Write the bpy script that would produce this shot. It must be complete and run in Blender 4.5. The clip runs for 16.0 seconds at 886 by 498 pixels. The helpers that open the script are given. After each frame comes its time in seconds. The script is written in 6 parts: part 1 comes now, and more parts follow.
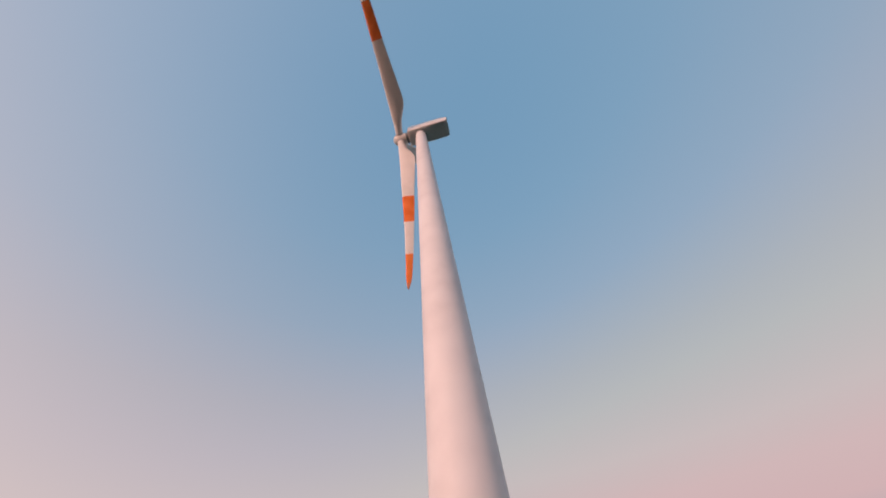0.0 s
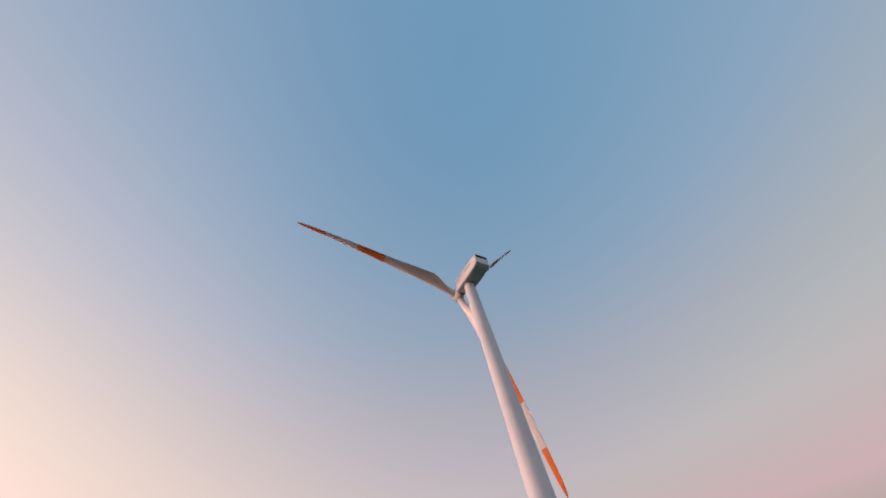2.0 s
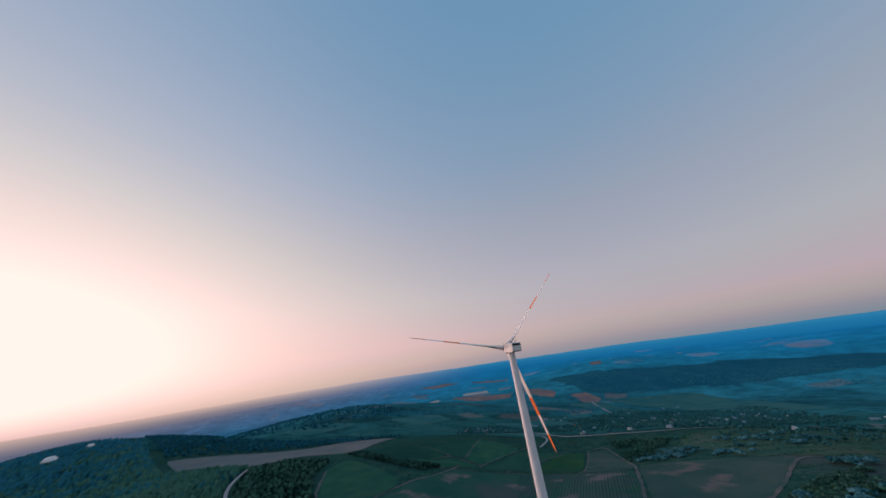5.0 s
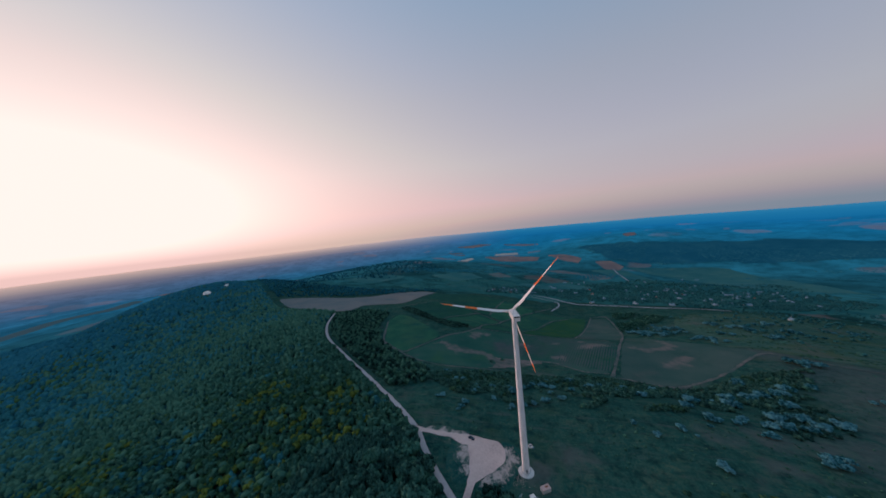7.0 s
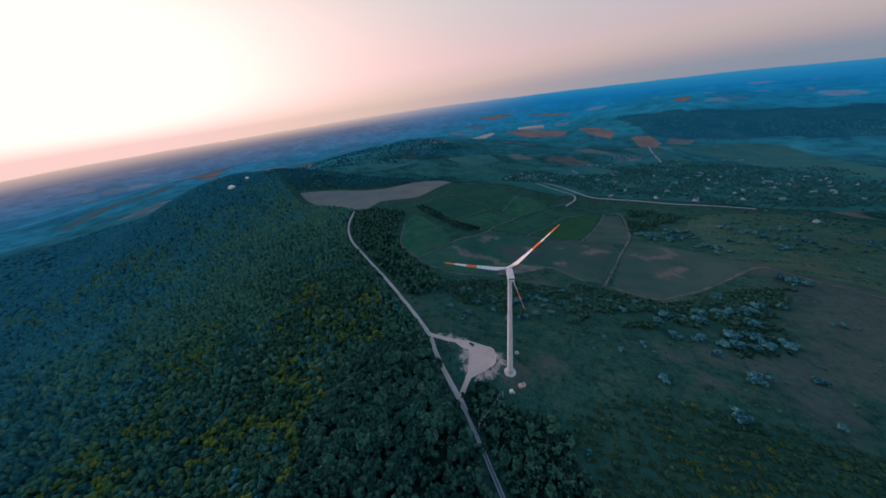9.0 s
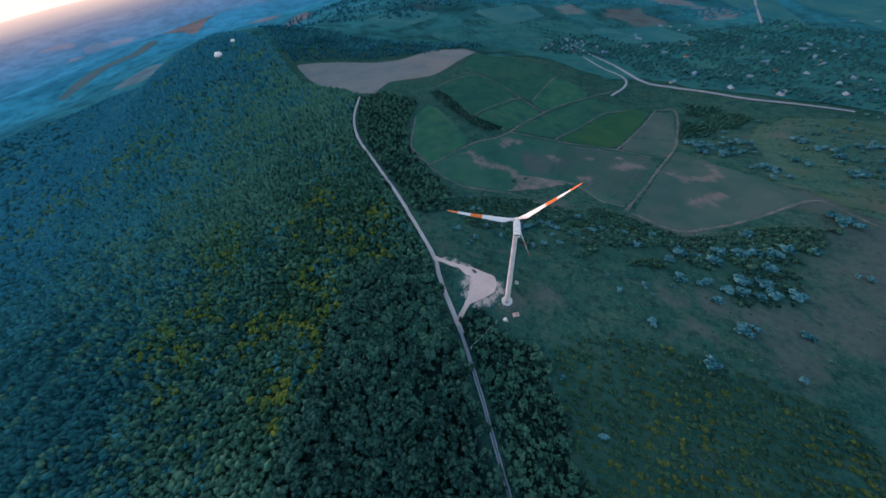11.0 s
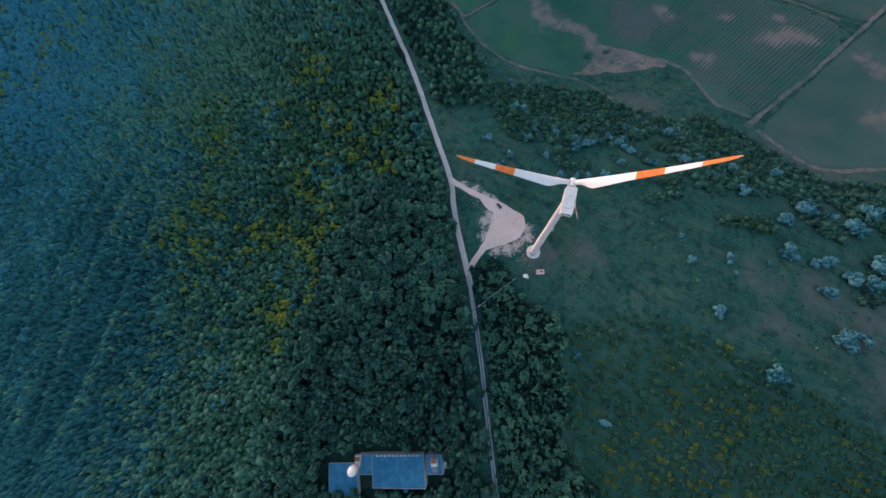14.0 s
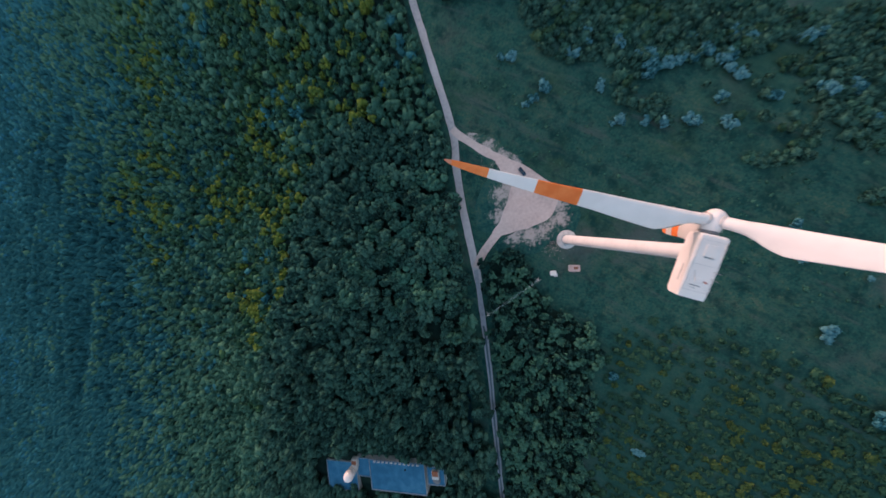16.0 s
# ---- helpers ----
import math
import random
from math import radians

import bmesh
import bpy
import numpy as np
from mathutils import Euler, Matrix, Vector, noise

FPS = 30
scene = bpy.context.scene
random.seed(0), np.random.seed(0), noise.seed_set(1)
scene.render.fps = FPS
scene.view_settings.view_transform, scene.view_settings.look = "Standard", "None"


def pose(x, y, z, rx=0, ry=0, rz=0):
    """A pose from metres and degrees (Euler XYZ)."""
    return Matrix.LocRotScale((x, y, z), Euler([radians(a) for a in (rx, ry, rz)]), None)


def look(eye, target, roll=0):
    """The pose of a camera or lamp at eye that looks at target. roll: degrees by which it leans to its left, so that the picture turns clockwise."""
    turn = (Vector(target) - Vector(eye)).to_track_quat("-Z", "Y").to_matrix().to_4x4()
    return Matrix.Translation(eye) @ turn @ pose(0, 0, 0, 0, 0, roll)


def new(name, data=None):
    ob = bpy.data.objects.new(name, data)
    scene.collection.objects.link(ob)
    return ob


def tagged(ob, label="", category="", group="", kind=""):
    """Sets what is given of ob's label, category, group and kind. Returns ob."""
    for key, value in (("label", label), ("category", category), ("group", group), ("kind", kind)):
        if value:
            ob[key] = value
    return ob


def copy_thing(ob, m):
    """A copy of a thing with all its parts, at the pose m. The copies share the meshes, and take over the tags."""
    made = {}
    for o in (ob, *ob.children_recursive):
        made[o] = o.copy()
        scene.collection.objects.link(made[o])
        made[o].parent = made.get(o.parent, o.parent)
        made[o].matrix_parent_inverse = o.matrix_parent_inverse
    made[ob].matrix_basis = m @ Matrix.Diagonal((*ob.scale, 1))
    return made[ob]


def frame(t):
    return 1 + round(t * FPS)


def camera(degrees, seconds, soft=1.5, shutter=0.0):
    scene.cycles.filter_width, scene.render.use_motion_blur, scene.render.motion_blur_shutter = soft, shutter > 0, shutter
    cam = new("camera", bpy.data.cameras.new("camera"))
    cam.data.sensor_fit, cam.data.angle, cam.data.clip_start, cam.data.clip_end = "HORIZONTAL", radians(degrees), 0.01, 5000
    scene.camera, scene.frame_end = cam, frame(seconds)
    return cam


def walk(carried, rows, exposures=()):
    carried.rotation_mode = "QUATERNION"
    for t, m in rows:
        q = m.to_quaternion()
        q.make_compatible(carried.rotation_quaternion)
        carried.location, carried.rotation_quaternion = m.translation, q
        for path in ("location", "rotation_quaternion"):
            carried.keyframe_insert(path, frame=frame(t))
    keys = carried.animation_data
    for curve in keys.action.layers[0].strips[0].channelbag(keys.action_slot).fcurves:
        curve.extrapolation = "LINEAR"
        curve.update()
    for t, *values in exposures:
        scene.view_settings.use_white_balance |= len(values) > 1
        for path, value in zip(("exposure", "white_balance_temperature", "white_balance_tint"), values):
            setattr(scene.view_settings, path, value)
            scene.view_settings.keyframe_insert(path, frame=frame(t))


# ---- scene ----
cam = camera(116.16, 16.0, soft=1.6, shutter=0.4)
PATH = [
    (0, -18.68, -3.11, 26.22, 143.334, 5.677, -75.377),
    (0.5, -20.26, -7.49, 32.74, 147.777, 7.935, -58.347),
    (1, -24.31, -15.13, 39.00, 149.274, 8.040, -43.034),
    (1.5, -29.21, -24.99, 44.43, 148.320, 8.049, -32.880),
    (2, -34.21, -36.41, 49.33, 145.148, 8.858, -26.158),
    (2.5, -39.41, -49.07, 54.86, 140.246, 9.891, -22.383),
    (3, -45.80, -63.04, 63.07, 133.877, 11.322, -20.455),
    (3.5, -49.38, -77.57, 71.52, 127.969, 11.731, -17.973),
    (4, -49.90, -92.29, 79.98, 122.696, 11.022, -14.723),
    (4.5, -48.47, -106.98, 89.19, 117.640, 9.583, -11.142),
    (5, -46.21, -121.42, 99.84, 112.379, 7.806, -7.669),
    (5.5, -44.26, -135.41, 112.66, 106.493, 6.080, -4.743),
    (6, -43.00, -148.02, 127.72, 99.625, 4.938, -2.607),
    (6.5, -40.67, -156.54, 143.10, 92.116, 5.044, -0.996),
    (7, -37.54, -161.34, 158.42, 85.299, 5.660, -0.231),
    (7.5, -33.89, -162.84, 173.29, 78.404, 6.365, 0.247),
    (8, -30.03, -161.43, 187.33, 72.257, 6.758, 1.043),
    (8.5, -26.22, -157.51, 200.17, 65.947, 6.816, 2.291),
    (9, -22.76, -151.47, 211.42, 60.076, 7.024, 3.120),
    (9.5, -19.94, -143.70, 220.69, 53.699, 7.011, 3.718),
    (10, -18.03, -134.61, 227.62, 47.678, 6.875, 4.320),
    (10.5, -15.93, -124.96, 231.72, 42.091, 6.925, 5.655),
    (11, -13.69, -114.88, 233.16, 36.865, 7.196, 7.627),
    (11.5, -11.76, -104.28, 232.30, 31.985, 7.650, 9.874),
    (12, -10.60, -93.07, 229.52, 27.438, 8.250, 12.038),
    (12.5, -10.65, -81.19, 225.16, 23.211, 8.957, 13.757),
    (13, -12.04, -68.93, 219.46, 19.257, 9.710, 14.860),
    (13.5, -13.93, -57.53, 212.17, 15.531, 10.319, 15.592),
    (14, -16.44, -46.44, 203.28, 12.340, 10.546, 15.435),
    (14.5, -19.57, -35.41, 192.90, 9.481, 10.515, 14.805),
    (15, -23.18, -24.50, 181.16, 6.658, 10.406, 13.878),
    (15.5, -27.02, -14.06, 168.30, 3.048, 11.118, 13.753),
    (16, -30.68, -4.76, 154.60, -3.238, 12.796, 14.749),
]
walk(cam, [(t, pose(*p)) for t, *p in PATH], [(0, 0.44, 7450, 18), (3, 0.30, 6950, 14), (5.5, 0.16, 6400, 10), (8, 0.21, 6350, 10), (9, 0.34, 6350, 10), (10, 0.74, 6350, 10), (12.5, 1.2, 6600, 11), (14.5, 1.1, 6850, 12), (16, 0.98, 6950, 13)])

# world, sun and exposure ------------------------------------------------------
SUN_AZ, SUN_EL = radians(146), radians(4.5)      # low evening sun behind the wooded slope
SUN = Vector((math.cos(SUN_AZ) * math.cos(SUN_EL), math.sin(SUN_AZ) * math.cos(SUN_EL), math.sin(SUN_EL)))


def set_stops(el, stops):
    """Colour stops of a ramp, in rising order."""
    el[0].position, el[0].color = stops[0][0], (*stops[0][1], 1)
    el[1].position, el[1].color = stops[-1][0], (*stops[-1][1], 1)
    for p, c in stops[1:-1]:
        el.new(p).color = (*c, 1)


def make_world():
    w = bpy.data.worlds.new("evening_sky")
    scene.world = w
    w.use_nodes = True
    nt = w.node_tree
    nt.nodes.clear()
    N, L = nt.nodes.new, nt.links.new

    def math_node(op, a, b=None, clamp=False):
        n = N("ShaderNodeMath")
        n.operation, n.use_clamp = op, clamp
        for k, v in ((0, a), (1, b)):
            if v is None:
                continue
            if isinstance(v, (int, float)):
                n.inputs[k].default_value = v
            else:
                L(v, n.inputs[k])
        return n.outputs[0]

    tc = N("ShaderNodeTexCoord")
    nrm = N("ShaderNodeVectorMath")
    nrm.operation = "NORMALIZE"
    L(tc.outputs["Generated"], nrm.inputs[0])
    sep = N("ShaderNodeSeparateXYZ")
    L(nrm.outputs[0], sep.inputs[0])
    dot = N("ShaderNodeVectorMath")
    dot.operation = "DOT_PRODUCT"
    L(nrm.outputs[0], dot.inputs[0])
    dot.inputs[1].default_value = SUN
    away = math_node("SUBTRACT", 1.0, dot.outputs["Value"])      # 0 at the sun, 2 opposite
    height = math_node("MAXIMUM", math_node("ADD", sep.outputs["Z"], 0.02), 0.0)
    # clear sky from the horizon's dusky pink to the zenith's blue
    ramp = N("ShaderNodeValToRGB")
    el = ramp.color_ramp.elements
    set_stops(el, SKY_STOPS)
    L(height, ramp.inputs[0])
    total = ramp.outputs[0]
    # thick air low over the land takes most of the sun's glow away
    clear = math_node("SUBTRACT", 1.0, math_node("MULTIPLY", math_node("EXPONENT", math_node("MULTIPLY", height, -1.0 / 0.11)), 0.99))
    for tint, spread, flat, dimmed in GLOWS:
        g = math_node("EXPONENT", math_node("MULTIPLY", away, -1.0 / spread))
        if flat:
            g = math_node("MULTIPLY", g, math_node("EXPONENT", math_node("MULTIPLY", height, -1.0 / flat)))
        if dimmed:
            g = math_node("MULTIPLY", g, clear)
        sc = N("ShaderNodeVectorMath")
        sc.operation = "SCALE"
        sc.inputs[0].default_value = tint
        L(g, sc.inputs["Scale"])
        ad = N("ShaderNodeVectorMath")
        L(total, ad.inputs[0])
        L(sc.outputs[0], ad.inputs[1])
        total = ad.outputs[0]
    b1, b2, out, add = N("ShaderNodeBackground"), N("ShaderNodeBackground"), N("ShaderNodeOutputWorld"), N("ShaderNodeAddShader")
    cap = N("ShaderNodeVectorMath")                              # brightness of the sky next to the sun
    cap.operation = "MINIMUM"
    cap.inputs[1].default_value = (0.86, 0.805, 0.745)
    L(total, cap.inputs[0])
    L(cap.outputs[0], b1.inputs[0])
    b1.inputs[1].default_value = 0.9
    sky = N("ShaderNodeTexSky")
    sky.sky_type, sky.sun_disc = "NISHITA", False
    sky.dust_density, sky.ozone_density = 0.6, 1.6
    sky.sun_elevation, sky.sun_rotation = SUN_EL, radians(90) - SUN_AZ
    top = N("ShaderNodeVectorMath")
    top.operation = "MINIMUM"
    top.inputs[1].default_value = (2.6, 2.0, 1.6)
    L(sky.outputs[0], top.inputs[0])
    L(top.outputs[0], b2.inputs[0])
    b2.inputs[1].default_value = 0.05
    L(b1.outputs[0], add.inputs[0])
    L(b2.outputs[0], add.inputs[1])
    L(add.outputs[0], out.inputs[0])


SKY_STOPS = [(0.0, (0.095, 0.185, 0.285)), (0.025, (0.185, 0.210, 0.300)), (0.085, (0.320, 0.256, 0.324)), (0.22, (0.308, 0.300, 0.366)), (0.42, (0.238, 0.280, 0.357)),
             (0.62, (0.154, 0.264, 0.388)), (0.82, (0.106, 0.250, 0.400)), (1.0, (0.078, 0.234, 0.398))]
# the sun's glow: tint, spread round the sun, spread over the horizon, dimmed by the thick low air
GLOWS = [((1.5, 1.22, 1.06), 0.085, 0.19, True), ((0.58, 0.45, 0.34), 0.34, 0.5, True), ((0.28, 0.12, 0.055), 0.66, 1.3, True), ((0.62, 0.26, 0.135), 0.52, 0.11, False)]
make_world()
sun_data = bpy.data.lights.new("sun", "SUN")
sun_data.energy, sun_data.angle, sun_data.color = 1.75, radians(16), (1.0, 0.63, 0.56)
sun_ob = new("sun", sun_data)
sun_ob.matrix_world = look(SUN * 300, (0, 0, 0))

# materials ---------------------------------------------------------------------


def mat(name, stops, scale=1.0, rough=0.9, bump=0.0, metal=0.0, big=0.12, island=0.0, spec=0.0, bump_dist=0.1, spots=(), spot_tint=(0.2, 0.16, 0.13), mottle=0.0, mottle_scale=1.5, patches=(), fray_scale=0.11, spot_most=0.62, spot_edge=(0.58, 1.2), spot_pull=0.6, growth=(), growth_tint=(0, 0, 0)):
    """Noise at two scales through a colour ramp; island: how far single pieces differ; patches: (scale, tint, share) of other growth."""
    m = bpy.data.materials.new(name)
    m.use_nodes = True
    nt = m.node_tree
    N, L = nt.nodes.new, nt.links.new
    bs = nt.nodes["Principled BSDF"]
    bs.inputs["Roughness"].default_value, bs.inputs["Metallic"].default_value = rough, metal
    bs.inputs["Specular IOR Level"].default_value = spec
    tc = N("ShaderNodeTexCoord")
    fine, wide = N("ShaderNodeTexNoise"), N("ShaderNodeTexNoise")
    for n, s, d in ((fine, scale, 5.0), (wide, scale * big, 3.0)):
        n.inputs["Scale"].default_value, n.inputs["Detail"].default_value = s, d
        L(tc.outputs["Object"], n.inputs["Vector"])
    mix = N("ShaderNodeMath")
    mix.operation = "ADD"
    L(fine.outputs[0], mix.inputs[0])
    L(wide.outputs[0], mix.inputs[1])
    half = N("ShaderNodeMath")
    half.operation = "MULTIPLY_ADD"
    L(mix.outputs[0], half.inputs[0])
    half.inputs[1].default_value, half.inputs[2].default_value = 0.9, -0.4
    last = half.outputs[0]
    grain = fine
    if mottle:
        grain = N("ShaderNodeTexNoise")
        grain.inputs["Scale"].default_value, grain.inputs["Detail"].default_value = mottle_scale, 3.0
        L(tc.outputs["Object"], grain.inputs["Vector"])
        mo = N("ShaderNodeMath")
        mo.operation = "MULTIPLY_ADD"
        L(grain.outputs[0], mo.inputs[0])
        mo.inputs[1].default_value = mottle
        base = N("ShaderNodeMath")
        base.operation = "SUBTRACT"
        L(last, base.inputs[0])
        base.inputs[1].default_value = mottle * 0.5
        L(base.outputs[0], mo.inputs[2])
        last = mo.outputs[0]
    if island:
        geo = N("ShaderNodeNewGeometry")
        inf = N("ShaderNodeObjectInfo")
        two = N("ShaderNodeMath")
        two.operation = "ADD"
        L(geo.outputs["Random Per Island"], two.inputs[0])
        L(inf.outputs["Random"], two.inputs[1])
        isl = N("ShaderNodeMath")
        isl.operation = "MULTIPLY_ADD"
        L(two.outputs[0], isl.inputs[0])
        isl.inputs[1].default_value = island
        sub = N("ShaderNodeMath")
        sub.operation = "SUBTRACT"
        L(last, isl.inputs[2])
        L(isl.outputs[0], sub.inputs[0])
        sub.inputs[1].default_value = island * 0.75
        last = sub.outputs[0]
    ramp = N("ShaderNodeValToRGB")
    el = ramp.color_ramp.elements
    set_stops(el, stops)
    L(last, ramp.inputs[0])
    colour = ramp.outputs[0]
    for k, (ps, tint, share, *run) in enumerate(patches):
        pn = N("ShaderNodeTexNoise")
        pn.noise_dimensions = "4D"
        pn.inputs["W"].default_value = 3.7 * k + 1.1
        pn.inputs["Scale"].default_value, pn.inputs["Detail"].default_value, pn.inputs["Roughness"].default_value = ps, 6.0, 0.62
        place = tc.outputs["Object"]
        if run:                                              # streaks that run along one heading
            mp = N("ShaderNodeMapping")
            mp.vector_type = "TEXTURE"
            mp.inputs["Rotation"].default_value, mp.inputs["Scale"].default_value = (0, 0, radians(run[0])), (run[1], 1, 1)
            L(place, mp.inputs["Vector"])
            place = mp.outputs[0]
        L(place, pn.inputs["Vector"])
        pm = N("ShaderNodeMapRange")
        pm.interpolation_type = "SMOOTHSTEP"
        pm.inputs["From Min"].default_value, pm.inputs["From Max"].default_value = 0.66 - 0.32 * share, 0.88 - 0.32 * share
        L(pn.outputs[0], pm.inputs["Value"])
        pb = N("ShaderNodeMix")
        pb.data_type = "RGBA"
        L(pm.outputs[0], pb.inputs["Factor"])
        L(colour, pb.inputs[6])
        pb.inputs[7].default_value = (*tint, 1)
        colour = pb.outputs[2]
    L(colour, bs.inputs["Base Color"])
    for places, tint in ((growth, growth_tint), (spots, spot_tint)):
        if not places:
            continue
        flat = N("ShaderNodeVectorMath")
        flat.operation = "MULTIPLY"
        flat.inputs[1].default_value = (1, 1, 0)
        warp = N("ShaderNodeTexNoise")                        # uneven outlines
        warp.inputs["Scale"].default_value, warp.inputs["Detail"].default_value = 0.45 * fray_scale, 3.0
        L(tc.outputs["Object"], warp.inputs["Vector"])
        push = N("ShaderNodeVectorMath")
        push.operation = "MULTIPLY_ADD"
        push.inputs[1].default_value = (3.4 / fray_scale,) * 3
        L(warp.outputs["Color"], push.inputs[0])
        back = N("ShaderNodeVectorMath")
        back.operation = "SUBTRACT"
        back.inputs[1].default_value = (1.7 / fray_scale,) * 3
        L(tc.outputs["Object"], back.inputs[0])
        L(back.outputs[0], push.inputs[2])
        L(push.outputs[0], flat.inputs[0])
        best = None
        for px, py, r in places:
            dist = N("ShaderNodeVectorMath")
            dist.operation = "DISTANCE"
            L(flat.outputs[0], dist.inputs[0])
            dist.inputs[1].default_value = (px, py, 0)
            mr = N("ShaderNodeMapRange")
            mr.inputs["From Min"].default_value, mr.inputs["From Max"].default_value = r, 0.15 * r
            L(dist.outputs["Value"], mr.inputs["Value"])
            if best is None:
                best = mr.outputs[0]
            else:
                mx = N("ShaderNodeMath")
                mx.operation = "MAXIMUM"
                L(best, mx.inputs[0])
                L(mr.outputs[0], mx.inputs[1])
                best = mx.outputs[0]
        fray = N("ShaderNodeTexNoise")
        fray.inputs["Scale"].default_value, fray.inputs["Detail"].default_value, fray.inputs["Roughness"].default_value = fray_scale, 7.0, 0.72
        L(tc.outputs["Object"], fray.inputs["Vector"])
        both = N("ShaderNodeMath")
        both.operation = "MULTIPLY_ADD"
        L(best, both.inputs[0])
        both.inputs[1].default_value = spot_pull
        L(fray.outputs[0], both.inputs[2])
        mul = N("ShaderNodeMapRange")
        mul.interpolation_type = "SMOOTHSTEP"
        mul.inputs["From Min"].default_value, mul.inputs["From Max"].default_value, mul.inputs["To Max"].default_value = *spot_edge, spot_most
        L(both.outputs[0], mul.inputs["Value"])
        blend = N("ShaderNodeMix")
        blend.data_type = "RGBA"
        L(mul.outputs[0], blend.inputs["Factor"])
        L(colour, blend.inputs[6])
        blend.inputs[7].default_value = (*tint, 1)
        colour = blend.outputs[2]
        L(colour, bs.inputs["Base Color"])
    if bump:
        b = N("ShaderNodeBump")
        b.inputs["Strength"].default_value, b.inputs["Distance"].default_value = bump, bump_dist
        L(grain.outputs[0], b.inputs["Height"])
        L(b.outputs[0], bs.inputs["Normal"])
    return m


def two(a, b):
    return [(0.25, a), (0.75, b)]


MEADOW = mat("meadow_grass", [(0.22, (0.011, 0.050, 0.043)), (0.42, (0.020, 0.081, 0.067)), (0.56, (0.030, 0.096, 0.075)), (0.68, (0.049, 0.106, 0.074)), (0.82, (0.082, 0.117, 0.086))], 0.8, 0.95, 1.0, big=0.05, bump_dist=0.4, mottle=0.6, mottle_scale=0.22,
             patches=((0.022, (0.034, 0.074, 0.046), 0.5), (0.03, (0.070, 0.088, 0.076), 0.35), (0.16, (0.010, 0.042, 0.038), 0.62), (0.28, (0.044, 0.098, 0.074), 0.5), (0.20, (0.072, 0.100, 0.088), 0.42, -13, 6.0), (0.34, (0.014, 0.056, 0.050), 0.45, -13, 5.0), (0.8, (0.058, 0.108, 0.080), 0.42), (1.3, (0.011, 0.044, 0.038), 0.45)),
             spots=((6, -2, 20), (34, 8, 18), (385, 90, 130), (470, 70, 100), (330, 50, 90), (280, 10, 60), (138, 14, 22), (172, 14, 26), (195, 2, 34), (224, -2, 40), (205, -30, 34), (148, -15, 15), (262, -10, 34), (470, 200, 110), (400, 250, 80), (410, 330, 70), (640, 320, 120), (540, 250, 90), (354, 172, 60), (60, 150, 40), (200, 110, 50), (160, 128, 30)), spot_tint=(0.106, 0.114, 0.108),
             growth=((58, -62, 48), (105, -66, 58), (160, -84, 58), (80, -120, 70), (140, -140, 70), (195, -130, 60), (90, -190, 70), (170, -200, 70), (60, 108, 50), (130, 88, 55), (210, 80, 60), (280, 98, 50), (0, 112, 40)), growth_tint=(0.028, 0.082, 0.060))
LEAF = mat("oak_leaves", [(0.05, (0.015, 0.050, 0.040)), (0.5, (0.039, 0.120, 0.088)), (0.95, (0.080, 0.190, 0.128))], 0.16, 0.8, 1.4, big=0.1, island=0.5, mottle=1.4, mottle_scale=1.9, bump_dist=0.5)
# distance haze is painted into this bluer leaf colour
LEAF_SLOPE = mat("hazy_slope_leaves", [(0.05, (0.011, 0.060, 0.068)), (0.5, (0.023, 0.118, 0.130)), (0.95, (0.042, 0.176, 0.190))], 0.16, 0.8, 0.9, big=0.06, island=0.36, mottle=0.9, mottle_scale=1.1, bump_dist=0.5)
# slope leaf colour darkened to imitate the shaded low ground
LEAF_DEEP = mat("shaded_slope_leaves", [(0.05, (0.007, 0.032, 0.036)), (0.5, (0.014, 0.072, 0.080)), (0.95, (0.026, 0.118, 0.126))], 0.16, 0.8, 0.9, big=0.06, island=0.4, mottle=1.0, mottle_scale=1.1, bump_dist=0.5)
LEAF_OLIVE = mat("olive_leaves", [(0.05, (0.016, 0.054, 0.036)), (0.5, (0.040, 0.108, 0.060)), (0.95, (0.074, 0.150, 0.062))], 0.2, 0.8, 1.2, island=0.6, mottle=1.3, mottle_scale=1.9, bump_dist=0.4)
LEAF_DARK = mat("dark_leaves", [(0.05, (0.008, 0.021, 0.019)), (0.5, (0.023, 0.066, 0.054)), (0.95, (0.060, 0.150, 0.112))], 0.16, 0.8, 1.4, big=0.1, island=0.75, mottle=1.8, mottle_scale=1.9, bump_dist=0.5)
LEAF_YELLOW = mat("yellowing_leaves", [(0.05, (0.026, 0.064, 0.032)), (0.5, (0.066, 0.116, 0.036)), (0.95, (0.130, 0.168, 0.036))], 0.2, 0.8, 0.8, island=0.7, mottle=1.0, mottle_scale=1.1, bump_dist=0.4)
LEAF_SILVER = mat("silver_leaves", [(0.1, (0.012, 0.062, 0.070)), (0.5, (0.038, 0.146, 0.164)), (0.9, (0.086, 0.225, 0.25))], 0.6, 0.75, 0.8, island=0.8, mottle=1.3, mottle_scale=2.5)
SHRUB_GREEN = mat("green_shrub_leaves", [(0.05, (0.014, 0.044, 0.034)), (0.5, (0.030, 0.080, 0.052)), (0.95, (0.050, 0.108, 0.058))], 0.2, 0.8, 0.8, island=0.45, mottle=1.0, mottle_scale=1.1, bump_dist=0.4)
# woods farthest off: leaf colour blued to imitate haze
LEAF_FAR = mat("hazy_far_leaves", [(0.1, (0.013, 0.090, 0.122)), (0.5, (0.020, 0.124, 0.170)), (0.9, (0.029, 0.152, 0.200))], 0.05, 0.9, 0, island=0.25)
BARK = mat("bark", two((0.05, 0.036, 0.026), (0.11, 0.085, 0.065)), 4.0, 0.95, 0.5)
